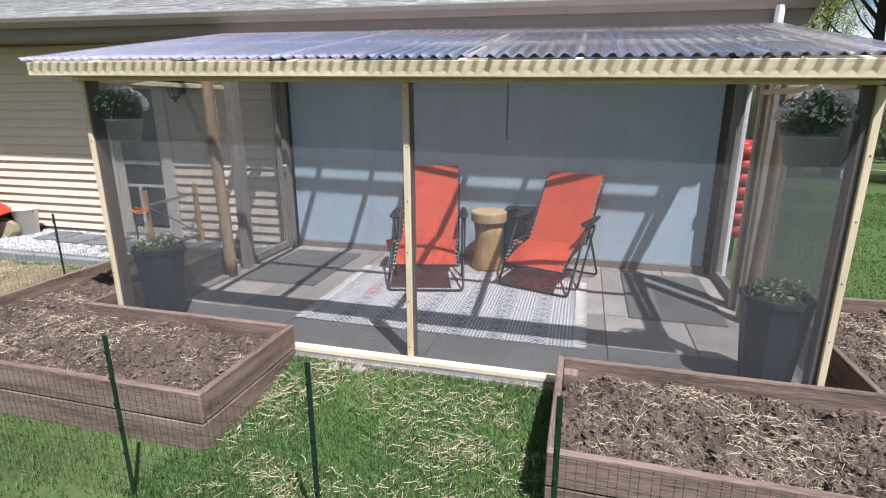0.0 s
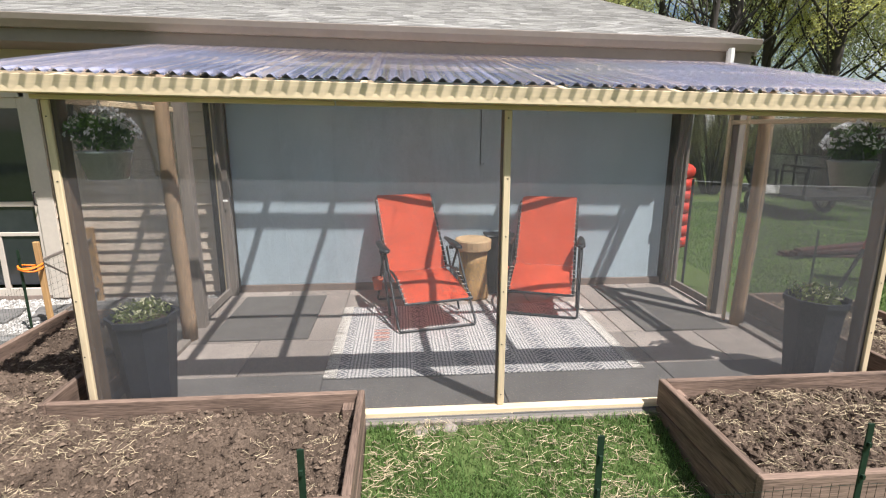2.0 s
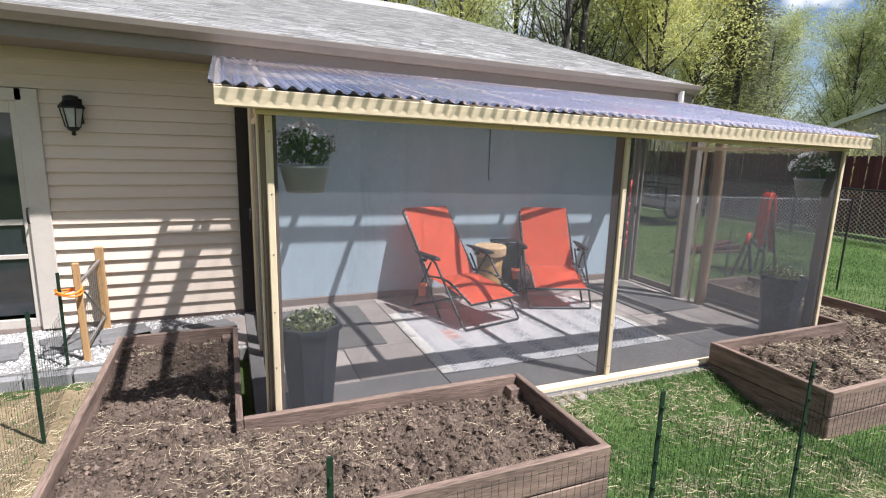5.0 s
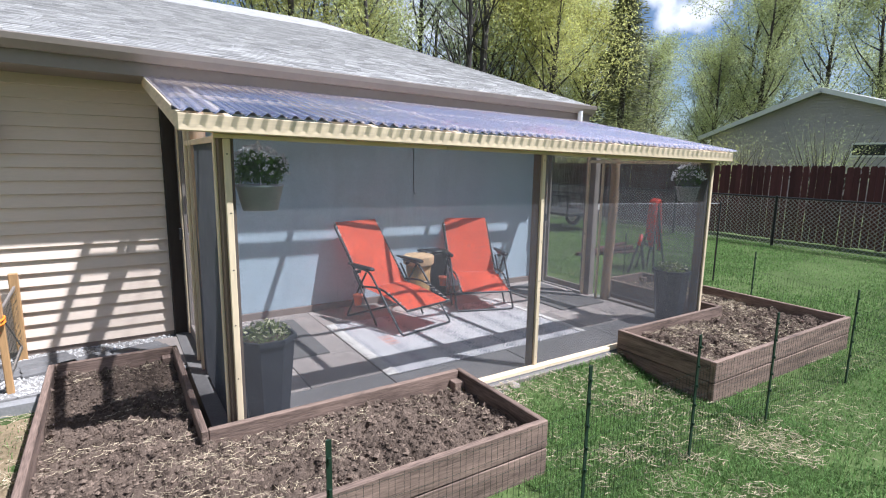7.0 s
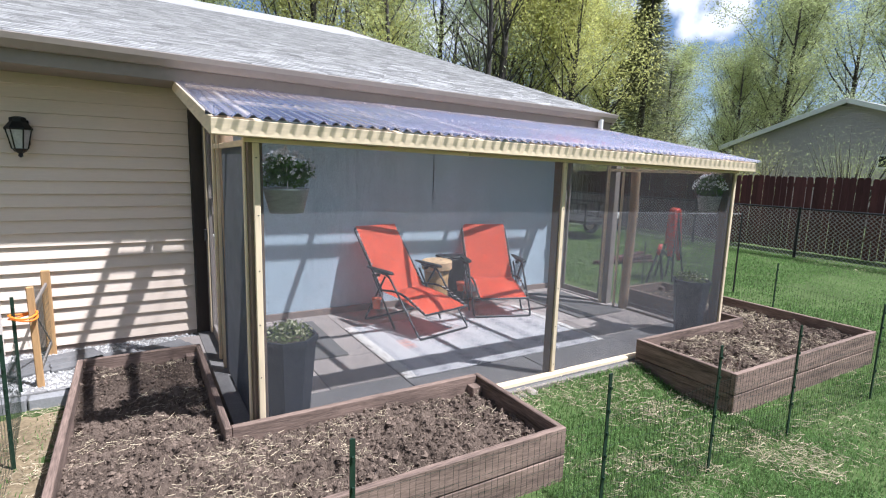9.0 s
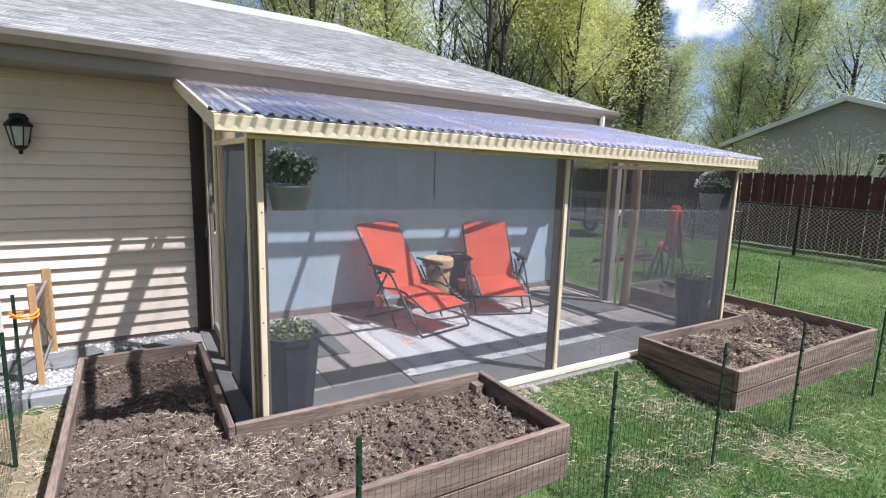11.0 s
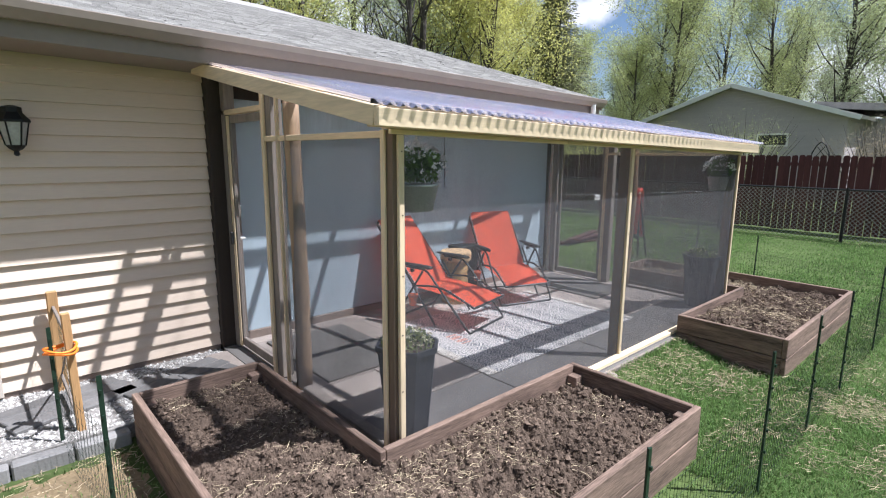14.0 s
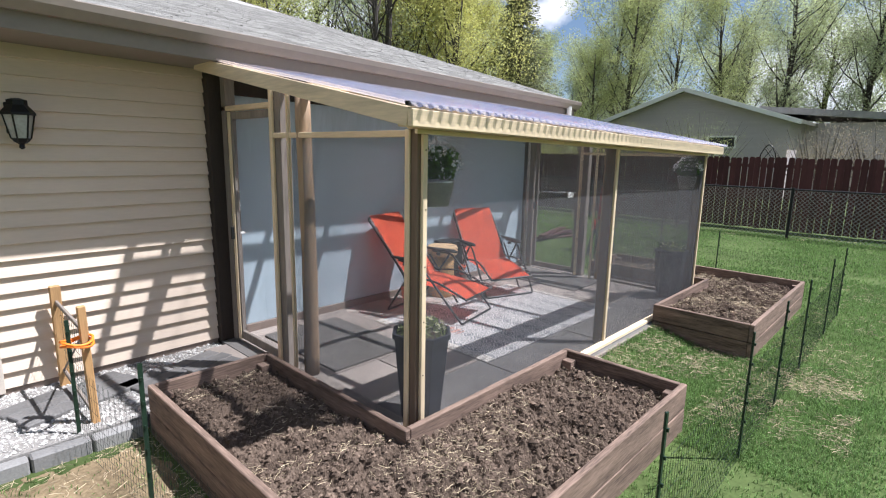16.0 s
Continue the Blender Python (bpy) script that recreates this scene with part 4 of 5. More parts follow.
    cup = part("cup_holder", lathe(bmesh.new(), [(0.036, 0.0), (0.046, 0.09), (0.052, 0.092), (0.052, 0.115), (0.045, 0.115), (0.038, 0.02)], 16, (W + 0.105, hip[0] + 0.03, 0.205)), terracotta, ch, "small red cup hanging beside the seat", True)
    part("cup_bracket", sweep(bmesh.new(), [(W + 0.05, hip[0] + 0.03, hip[1] + 0.02), (W + 0.075, hip[0] + 0.03, 0.31), (W + 0.06, hip[0] + 0.03, 0.29)], 0.004, 5), tube_mat, cup)
    part("foot_bar", sweep(bmesh.new(), [(-W, foot[0], foot[1]), (W, foot[0], foot[1])], 0.0115, 8), tube_mat, ch)
    part("front_floor_bar", sweep(bmesh.new(), [(-W, foot[0] - 0.02, 0.014), (W, foot[0] - 0.02, 0.014)], 0.0115, 8), tube_mat, ch)
    part("rear_floor_bar", sweep(bmesh.new(), [(-W, hip[0] - 0.24, 0.014), (W, hip[0] - 0.24, 0.014)], 0.0115, 8), tube_mat, ch)
    return ch


lounge_chair((1.84, 2.49, 0.01), radians(180 + 13), (0.0, 1.01), (0.54, 0.36), (0.84, 0.42), (1.24, 0.26),
             "orange zero-gravity lounge chair with dark grey frame, tilted back")
lounge_chair((3.375, 2.48, 0.01), radians(180 - 19), (0.0, 0.975), (0.44, 0.36), (0.70, 0.41), (1.0, 0.23),
             "orange zero-gravity lounge chair with dark grey frame, set upright")

stump = thing("log_stool", "yellow stripped log stool with a wide cap", "stool", (2.53, 2.22, 0))
part("trunk", lathe(bmesh.new(), [(0.165, 0.0), (0.17, 0.03), (0.15, 0.2), (0.14, 0.36), (0.155, 0.50)], 22), stump_bark, stump, "", True)
part("cap", lathe(bmesh.new(), [(0.17, 0.502), (0.185, 0.515), (0.187, 0.60), (0.175, 0.615)], 22), stump_top, stump, "sawn round cap")
crate = thing("black_crate", "black box standing behind the log stool", "box", (2.83, 2.40, 0))
part("body", boxes((-0.15, 0.15, -0.12, 0.12, 0, 0.60), bevel=0.012), plastic_black, crate)
part("lid", boxes((-0.155, 0.155, -0.125, 0.125, 0.602, 0.625), bevel=0.008), plastic_black, crate)


def leaf_cloud(rng, n, centre, spread, size, droop=0.0, dome=True):
    """Small bent leaves round a centre."""
    v, f = [], []
    for _ in range(n):
        while True:
            p = rng.uniform(-1, 1, 3)
            if p @ p < 1 and (not dome or p[2] > -0.35):
                break
        c = np.array(centre) + p * np.array(spread) + np.array((0, 0, -droop * (p[0] ** 2 + p[1] ** 2)))
        d = rng.normal(size=3)
        d /= np.linalg.norm(d)
        e = np.cross(d, rng.normal(size=3))
        e /= np.linalg.norm(e)
        s = size * rng.uniform(0.6, 1.3)
        j = len(v)
        k = np.cross(d, e) * s * 0.18
        v += [c - d * s, c + e * s * 0.42 + k, c + d * s, c - e * s * 0.42 + k]
        f += [(j, j + 1, j + 2, j + 3)]
    return v, f


def planter(at, seed):
    """Tall eight-sided tapered planter with small flowers."""
    pl = thing("tall_planter", "tall charcoal eight-sided planter with small cream flowers", "planter", at, group="tall planters")
    bm = bmesh.new()
    prof = [(0.118, 0.0), (0.165, 0.56), (0.178, 0.565), (0.178, 0.60), (0.162, 0.60), (0.155, 0.52)]
    lathe(bm, [(r * 1.13, z) for r, z in prof], 8, turn=math.pi / 8)
    body = part("pot", bm, pot_mat, pl)
    r = np.random.default_rng(seed)
    part("earth", lathe(bmesh.new(), [(0.145, 0.50), (0.158, 0.55)], 8, turn=math.pi / 8), soil_mat, pl)
    v, f = leaf_cloud(r, 420, (0, 0, 0.60), (0.16, 0.16, 0.085), 0.017)
    tagged(raw_mesh("foliage", v, f, leaf_pale, pl), "pale green leaves")
    v, f = leaf_cloud(r, 46, (0, 0, 0.635), (0.17, 0.17, 0.06), 0.020)
    tagged(raw_mesh("flowers", v, f, petal_cream, pl), "small cream flowers", kind="stuff")
    return pl


planter((0.235, 0.225, 0), 21)
planter((4.585, 0.225, 0), 22)


def hanging_tub(at, seed):
    """Pale tub with white flowers on three wires."""
    hb = thing("hanging_basket", "white tub of lilac-white flowers hanging from the beam", "hanging planter", at, group="hanging baskets")
    hb.scale = (0.93, 0.93, 1.0)
    bm = bmesh.new()
    lathe(bm, [(0.105, -0.145), (0.14, -0.005), (0.147, -0.003), (0.147, 0.008), (0.135, 0.008), (0.12, -0.05)], 20, squash=(1.05, 0.8))
    part("tub", bm, pot_white, hb, "white tub", True)
    r = np.random.default_rng(seed)
    for k in range(3):
        a = 2 * math.pi * k / 3 + 0.4
        part("hanger_wire", sweep(bmesh.new(), [(0.14 * math.cos(a), 0.11 * math.sin(a), 0.0), (0.0, 0.0, 0.27)], 0.0035, 5), white_paint, hb)
    part("hook", sweep(bmesh.new(), rounded([(0, 0, 0.27), (0, 0.012, 0.29), (0, 0, 0.31), (0, 0, 0.33)], 3, 0.01), 0.003, 5), white_paint, hb)
    v, f = leaf_cloud(r, 760, (0, 0, 0.06), (0.16, 0.13, 0.12), 0.016)
    for _ in range(16):
        a, o = r.uniform(0, 2 * math.pi), r.uniform(0.06, 0.17)
        v2, f2 = leaf_cloud(r, 55, (o * math.cos(a), o * 0.8 * math.sin(a), r.uniform(0.05, 0.19) - o * 0.2 + 0.03), (0.055, 0.05, 0.05), 0.015, dome=False)
        f += [tuple(i + len(v) for i in q) for q in f2]
        v += v2
    tagged(raw_mesh("foliage", v, f, leaf_dark, hb), "dark green leaves")
    v, f = [], []
    for _ in range(150):
        p = r.normal(size=3)
        p /= np.linalg.norm(p)
        p[2] = abs(p[2]) * 1.1 - 0.05
        c = np.array((0, 0, 0.08)) + p * np.array((0.195, 0.165, 0.15))
        v2, f2 = leaf_cloud(r, 5, c, (0.014, 0.014, 0.008), 0.012, dome=False)
        f += [tuple(i + len(v) for i in q) for q in f2]
        v += v2
    tagged(raw_mesh("flowers", v, f, petal, hb), "clusters of pale lilac flowers", kind="stuff")
    return hb


hanging_tub((0.215, 0.11, 1.565), 31)
hanging_tub((4.57, 0.12, 1.50), 32)

# ---- garden fence of stakes and netting ----
STAKE_TOP = 0.70


def stake(x, y, lean=(0, 0), top=STAKE_TOP):
    st = thing("garden_stake", "dark green steel garden stake", "stake", (x, y, GROUND), group="garden stakes")
    h = top - GROUND
    bm = bmesh.new()
    prof = [(-0.011, -0.003), (-0.011, 0.003), (-0.003, 0.005), (0, 0.011), (0.003, 0.005), (0.011, 0.003), (0.011, -0.003)]
    ends = [[bm.verts.new((px + lean[0] * z / h, py + lean[1] * z / h, z)) for px, py in prof] for z in (-0.03, h)]
    for k in range(7):
        bm.faces.new((ends[0][k], ends[0][(k + 1) % 7], ends[1][(k + 1) % 7], ends[1][k]))
    bm.faces.new(ends[0][::-1]), bm.faces.new(ends[1])
    part("shaft", bm, stake_mat, st)
    for k in range(5):
        z = h * (0.3 + 0.15 * k)
        part("hook", boxes((-0.005 + lean[0] * z / h, 0.005 + lean[0] * z / h, -0.014 + lean[1] * z / h, -0.004, z, z + 0.016), bevel=0), stake_mat, st)
    return st


FRONT = [(0.07, -1.40), (1.48, -1.40), (2.46, -1.40), (3.42, -1.40), (4.80, -1.40), (5.80, -1.40)]
SIDE = [(6.06, 0.09), (6.06, 2.0)]
LEFT = [(-1.30, 0.62), (-1.40, 1.62)]
for x, y in FRONT + SIDE + LEFT:
    stake(x, y)


def netting(points, top, label):
    """Welded wire: fine uprights and a few cross wires between the stakes."""
    v, f = [], []

    def wire(a, b, r=0.0009):
        a, b = np.array(a), np.array(b)
        d = (b - a) / np.linalg.norm(b - a)
        s = np.cross(d, (0.3, 0.5, 0.8))
        s = s / np.linalg.norm(s) * r
        u = np.cross(d, s)
        j = len(v)
        v.extend([a + s, a - s * 0.5 + u * 0.87, a - s * 0.5 - u * 0.87, b + s, b - s * 0.5 + u * 0.87, b - s * 0.5 - u * 0.87])
        f.extend([(j, j + 1, j + 4, j + 3), (j + 1, j + 2, j + 5, j + 4), (j + 2, j, j + 3, j + 5)])

    for (xa, ya), (xb, yb) in zip(points, points[1:]):
        ln = math.hypot(xb - xa, yb - ya)
        n = int(ln / 0.035)
        for k in range(n):
            t = k / n
            x, y = xa + (xb - xa) * t, ya + (yb - ya) * t
            wire((x, y, GROUND), (x + 0.004 * math.sin(k * 3), y, top - 0.004 * (k % 3)))
        z = GROUND + 0.02
        while z <= top:
            sag = 0.012
            m = ((xa + xb) / 2, (ya + yb) / 2, z - sag)
            wire((xa, ya, z), m), wire(m, (xb, yb, z))
            z += 0.05 if z < 0.12 else 0.085
    return tagged(raw_mesh("wire_netting", v, f, wire_mat), label, "wire fence")


netting(FRONT, 0.47, "fine green wire netting tied to the stakes")
netting([FRONT[-1]] + SIDE, 0.47, "fine green wire netting tied to the stakes")
netting([(0.07, -1.40), (-1.30, -1.32), (-1.30, 0.62), (-1.40, 1.62)], 0.42, "fine green wire netting round the bed")

# bare strawy ground beside the bed
dirt_mat = material("bare_strawy_earth", (0.23, 0.175, 0.105), 0.95, scale=3, fine=50, dark=0.5, light=1.5, bump=0.6, spec=0.1)
bm = bmesh.new()
bmesh.ops.create_grid(bm, x_segments=60, y_segments=50, size=1.0)
for v in bm.verts:
    edge = max(abs(v.co.x), abs(v.co.y)) + 0.12 * noise.noise(v.co * 3.0)
    x, y = -2.25 + v.co.x * 1.25, 0.35 + v.co.y * 1.15
    v.co = Vector((x, y, GROUND + 0.012 - 0.09 * max(0, edge - 0.8) + 0.008 * noise.noise(Vector((x * 9, y * 9, 2)))))
dirt = new("bare_earth", mesh_of(bm, "bare_earth", dirt_mat, True))
tagged(dirt, "bare earth with dry straw beside the bed", "ground", kind="structure")

# ---- gravel strip beside the house ----
gravel = new("gravel_strip", mesh_of(boxes((-9.0, -0.10, 1.60, WALL + 0.05, -0.20, -0.045)), "gravel_strip", gravel_bed))
tagged(gravel, "strip of white marble gravel along the house", "gravel", kind="structure")
rng = np.random.default_rng(17)
base = [(rng.uniform(-4.2, -0.12), rng.uniform(1.61, WALL), -0.042) for _ in range(17000)]
v, f = lumps(rng, base, 0.0095)
tagged(raw_mesh("gravel_chips", v, f, gravel_mat, gravel), "white marble chips", kind="stuff")
for k in range(22):
    x = -1.05 - k * 0.31
    part("edging_block", boxes((x - 0.30, x, 1.51 + 0.004 * (k % 3), 1.60, -0.20, -0.060 + 0.004 * (k % 2)), bevel=0.01), grey_block, gravel)


slate = material("grey_slate_stone", (0.15, 0.145, 0.14), 0.85, scale=6, fine=70, dark=0.7, bump=0.4, vary=0.15)


def stepping(x, y, turn, mat):
    st = thing("stepping_stone", "grey slate-look stepping stone of joined strips", "paving stone", (x, y, -0.046), group="stepping stones")
    st.rotation_euler = (0, 0, turn)
    for k in range(3):
        w = 0.135
        part("strip", boxes((-0.2 + 0.02 * (k % 2), 0.2 + 0.02 * (k % 2), -0.2 + k * w, -0.2 + (k + 1) * w - 0.006, 0.0, 0.03), bevel=0.006), mat, st)
    return st


for x, y, a, m in ((-1.50, 2.14, 0.35, slate), (-2.02, 2.02, 0.2, slate), (-1.12, 2.22, 0.3, slate), (-2.5, 2.2, 0.1, slate), (-0.80, 2.06, 0.35, slate), (-0.40, 2.14, 0.3, slate),
                   (-2.95, 2.2, 0, slate), (-3.4, 2.25, 0.1, slate)):
    stepping(x, y, a, m)
part_step = new("threshold_stone", mesh_of(boxes((-0.30, 0.02, 1.66, 2.44, -0.10, -0.02), bevel=0.01), "threshold_stone", paver_mat))
tagged(part_step, "flat concrete stone at the porch door", "paving stone")
# small gate of stakes
gate = thing("stake_gate", "small gate of cedar stakes with an orange strap", "gate", (-1.30, 2.2, -0.05))
part("wall_stake", box(bmesh.new(), -0.034, 0.034, -0.018, 0.018, -0.05, 0.78, pose(0.0, 0.30, 0, 1, 0, 0), 0.006), cedar, gate, "cedar stake at the wall")
part("outer_stake", box(bmesh.new(), -0.024, 0.024, -0.016, 0.016, -0.05, 0.80, pose(0.01, -0.49, 0, 0, -1, 0), 0.006), cedar, gate, "cedar stake with strap")
part("top_rail", beam_between((0.0, 0.32, 0.66), (0.0, -0.46, 0.63), 0.018, 0.028), grey_wood, gate)
part("bottom_rail", beam_between((0.0, 0.32, 0.13), (0.0, -0.46, 0.09), 0.018, 0.028), grey_wood, gate)
part("brace", beam_between((0.0, 0.30, 0.12), (0.0, -0.44, 0.60), 0.010, 0.016), grey_wood, gate)
bm = bmesh.new()
for k in range(13):
    y = -0.46 + 0.76 * k / 12
    sweep(bm, [(0.012, y, 0.10), (0.012, y, 0.64)], 0.0011, 4)
for k in range(10):
    z = 0.12 + 0.055 * k
    sweep(bm, [(0.012, -0.46, z), (0.012, 0.30, z)], 0.0011, 4)
tagged(part("gate_mesh", bm, wire_mat, gate, "thin dark wire mesh"), kind="stuff")
for k in range(2):
    part("strap", sweep(bmesh.new(), [(-0.05 + 0.085 * math.cos(a), -0.535 + 0.085 * math.sin(a), 0.575 + 0.022 * k + 0.012 * math.sin(2 * a + k)) for a in np.linspace(0, 2 * math.pi, 16, endpoint=False)], 0.008, 6, closed=True), orange_tape, gate, "bright orange strap")
bucket = thing("bucket", "white plastic bucket on the gravel", "bucket", (-3.98, 2.30, -0.045))
part("body", lathe(bmesh.new(), [(0.12, 0), (0.15, 0.34), (0.16, 0.345), (0.16, 0.36), (0.14, 0.36), (0.12, 0.05)], 20), white_paint, bucket, "", True)
part("bail", sweep(bmesh.new(), [(0.155 * math.cos(a), 0.0, 0.34 + -0.12 * math.sin(a)) for a in np.linspace(0, math.pi, 9)], 0.004, 5), tube_mat, bucket)
pile = thing("straw_pile", "heap of straw under a red tarp", "pile", (-4.75, 2.10, -0.05))
bm = bmesh.new()
bmesh.ops.create_icosphere(bm, subdivisions=4, radius=1.0)
for v in bm.verts:
    q = 1 + 0.25 * noise.noise(v.co * 2.2) + 0.1 * noise.noise(v.co * 6)
    v.co = Vector((v.co.x * 0.75 * q, v.co.y * 0.4 * q, max(v.co.z, -0.05) * 0.55 * q))
part("heap", bm, straw_mat, pile)
bm = bmesh.new()
bmesh.ops.create_grid(bm, x_segments=24, y_segments=14, size=1.0)
for v in bm.verts:
    q = noise.noise(Vector((v.co.x * 2, v.co.y * 2, 3)))
    v.co = Vector((v.co.x * 0.7 + 0.1, v.co.y * 0.38 - 0.06, 0.60 - 0.42 * (v.co.x ** 2 * 0.6 + v.co.y ** 2) + 0.06 * q))
bmesh.ops.solidify(bm, geom=bm.faces[:], thickness=0.006)
part("tarp", bm, red_plastic, pile, "faded red tarp", True)

# ---- things behind the porch ----
reel = thing("hose_reel", "red ribbed hose coil hanging at the house corner", "hose", (5.04, 3.0, 0))
part("stand", boxes((-0.03, 0.03, 0.04, 0.09, -0.15, 1.3)), grey_wood, reel)
for k in range(7):
    part("coil", sweep(bmesh.new(), [(0.105 * math.cos(a), -0.04 + 0.09 * math.sin(a), 0.42 + 0.135 * k + 0.02 * math.sin(a)) for a in np.linspace(0, 2 * math.pi, 18, endpoint=False)], 0.078, 10, closed=True), red_plastic, reel, "", True)
rack = thing("hose_rack", "red hose draped over a dark stand in the yard", "hose", (7.6, 2.6, GROUND))
for s in (-1, 1):
    part("leg", sweep(bmesh.new(), [(0.16 * s, -0.14, 0), (0.02 * s, 0, 1.25)], 0.018, 6), tube_mat, rack)
    part("leg", sweep(bmesh.new(), [(0.16 * s, 0.22, 0), (0.02 * s, 0, 1.25)], 0.018, 6), tube_mat, rack)
for k in range(3):
    part("hose_loop", sweep(bmesh.new(), rounded([(-0.16 + 0.02 * k, -0.05 + 0.05 * k, 0.45 + 0.1 * k), (-0.06, -0.02 + 0.04 * k, 1.24), (0.06, 0.04 * k, 1.26), (0.22, 0.02 + 0.05 * k, 0.35 + 0.12 * k)], 5, 0.1), 0.045, 8), red_plastic, rack, "", True)
for a, b in (((-0.66, 0.0, 0.0), (-0.34, 0.02, 0.62)), ((-0.34, 0.02, 0.62), (-0.14, 0.06, 0.0)), ((-0.34, 0.02, 0.60), (0.02, 0.0, 0.34))):
    part("side_strut", sweep(bmesh.new(), [a, b], 0.024, 6), tube_mat, rack)
part("grip", sweep(bmesh.new(), [(-0.40, 0.01, 0.48), (-0.33, 0.02, 0.66)], 0.034, 8), red_plastic, rack, "red hand grip", True)
boards = thing("board_stack", "stack of reddish boards lying on the grass", "timber", (8.2, 4.1, GROUND))
for k in range(4):
    part("board", box(bmesh.new(), -0.8, 0.8, -0.07, 0.07, 0, 0.04, pose(0.03 * k, 0.08 * (k % 2), 0.042 * k, 0, 0, 8 * k - 10), 0.004), red_fence, boards)
trailer = thing("utility_trailer", "dark utility trailer parked on the grass", "trailer", (10.6, 8.2, GROUND))
part("bed", boxes((-0.7, 0.7, -1.3, 1.3, 0.45, 0.53)), plastic_black, trailer)
for x in (-0.7, 0.7):
    for y in (-1.25, -0.42, 0.42, 1.25):
        part("post", boxes((x - 0.02, x + 0.02, y - 0.02, y + 0.02, 0.53, 1.0)), tube_mat, trailer)
    part("rail", boxes((x - 0.02, x + 0.02, -1.28, 1.28, 0.98, 1.02)), tube_mat, trailer)
    w = part("wheel", sweep(bmesh.new(), [(x * 1.2, 0.24 * math.cos(a), 0.29 + 0.24 * math.sin(a)) for a in np.linspace(0, 2 * math.pi, 18, endpoint=False)], 0.07, 8, closed=True), plastic_black, trailer, "", True)
    part("rim", lathe(bmesh.new(), [(0.18, -0.03), (0.18, 0.03)], 16), white_paint, w).matrix_basis = pose(x * 1.2, 0, 0.29, 0, 90, 0)

line = thing("wire_line", "thin wire line with a white plastic tag", "wire", (5.73, 2.33, 0))
part("wire", sweep(bmesh.new(), [(-0.7, 0.30, 1.14), (0, 0, 1.12), (2.0, -0.8, 1.13)], 0.004, 5), link_mat, line)
part("post", sweep(bmesh.new(), [(2.0, -0.8, GROUND), (2.0, -0.8, 1.16)], 0.014, 6), tube_mat, line)
part("post", sweep(bmesh.new(), [(-0.7, 0.30, GROUND), (-0.7, 0.30, 1.16)], 0.014, 6), tube_mat, line)
part("tag", boxes((-0.09, 0.09, -0.008, 0.008, 1.03, 1.12), bevel=0.006), white_paint, line, "white plastic tag")

# ---- fences and the neighbour's house ----
tall_fence = thing("picket_fence", "tall red-brown stained board fence", "fence")
shape = bmesh.new()
out = [(-0.068, 0), (0.068, 0), (0.068, 1.84), (0.045, 1.88), (-0.045, 1.88), (-0.068, 1.84)]
f0 = [shape.verts.new((0.0, y, z)) for y, z in out]
f1 = [shape.verts.new((0.018, y, z)) for y, z in out]
for k in range(6):
    shape.faces.new((f0[k], f0[(k + 1) % 6], f1[(k + 1) % 6], f1[k]))
shape.faces.new(f0[::-1]), shape.faces.new(f1)
picket_mesh = mesh_of(shape, "board", red_fence)
rng = np.random.default_rng(8)
FX = 14.0
y = 12.0
while y > -12.5:
    ob = new("board", picket_mesh)
    ob.parent = tall_fence
    ob.matrix_basis = pose(FX + rng.uniform(-.006, .006), y, GROUND + 0.03 + rng.uniform(-0.015, 0.015), rng.uniform(-.5, .5), 0, 0)
    y -= 0.15
for z in (0.3, 1.5):
    part("rail", boxes((FX + 0.02, FX + 0.06, -12.5, 12.0, z, z + 0.09)), red_fence, tall_fence)

chain = thing("chain_link_fence", "black chain-link fence in front of the boards", "fence")
CX = 12.7
for k in range(9):
    yy = 10.8 - 2.6 * k
    part("post", sweep(bmesh.new(), [(CX, yy, GROUND), (CX, yy, 1.06)], 0.034, 8), chain_mat, chain)
part("top_rail", sweep(bmesh.new(), [(CX, 12, 1.02), (CX, -12.5, 1.02)], 0.021, 8), chain_mat, chain)
v, f = [], []
y0, y1, zl, zh = -12.5, 12.0, GROUND + 0.02, 1.01
cell, r = 0.095, 0.0055
k = 0
span = zh - zl
yy = y0 - span
while yy < y1:
    for sg in (1, -1):
        a = (yy, zl) if sg > 0 else (yy + span, zl)
        b = (yy + span, zh) if sg > 0 else (yy, zh)
        j = len(v)
        v += [(CX - r, a[0] - r, a[1]), (CX - r, a[0] + r, a[1]), (CX - r, b[0] + r, b[1]), (CX - r, b[0] - r, b[1]),
              (CX + r, a[0], a[1]), (CX + r, b[0], b[1])]
        f += [(j, j + 1, j + 2, j + 3), (j + 1, j + 4, j + 5, j + 2), (j + 4, j, j + 3, j + 5)]
    yy += cell
tagged(raw_mesh("mesh_wire", v, f, link_mat, chain), "grey diamond wire mesh", kind="stuff")

arch = thing("garden_arch", "black iron pointed garden arch behind the fence", "trellis", (15.0, 1.50, GROUND))
for s in (-1, 1):
    part("upright", sweep(bmesh.new(), [(0, 0.22 * s, 0), (0, 0.22 * s, 1.75), (0, 0.18 * s, 2.0), (0, 0.09 * s, 2.19), (0, 0, 2.27)], 0.016, 6), black_iron, arch)
    part("inner_bow", sweep(bmesh.new(), [(0, 0.22 * s, 1.65), (0, 0.09 * s, 1.9), (0, -0.08 * s, 2.14)], 0.010, 6), black_iron, arch)
for z in (0.5, 1.1, 1.75):
    part("rung", sweep(bmesh.new(), [(0, -0.22, z), (0, 0.22, z)], 0.010, 6), black_iron, arch)

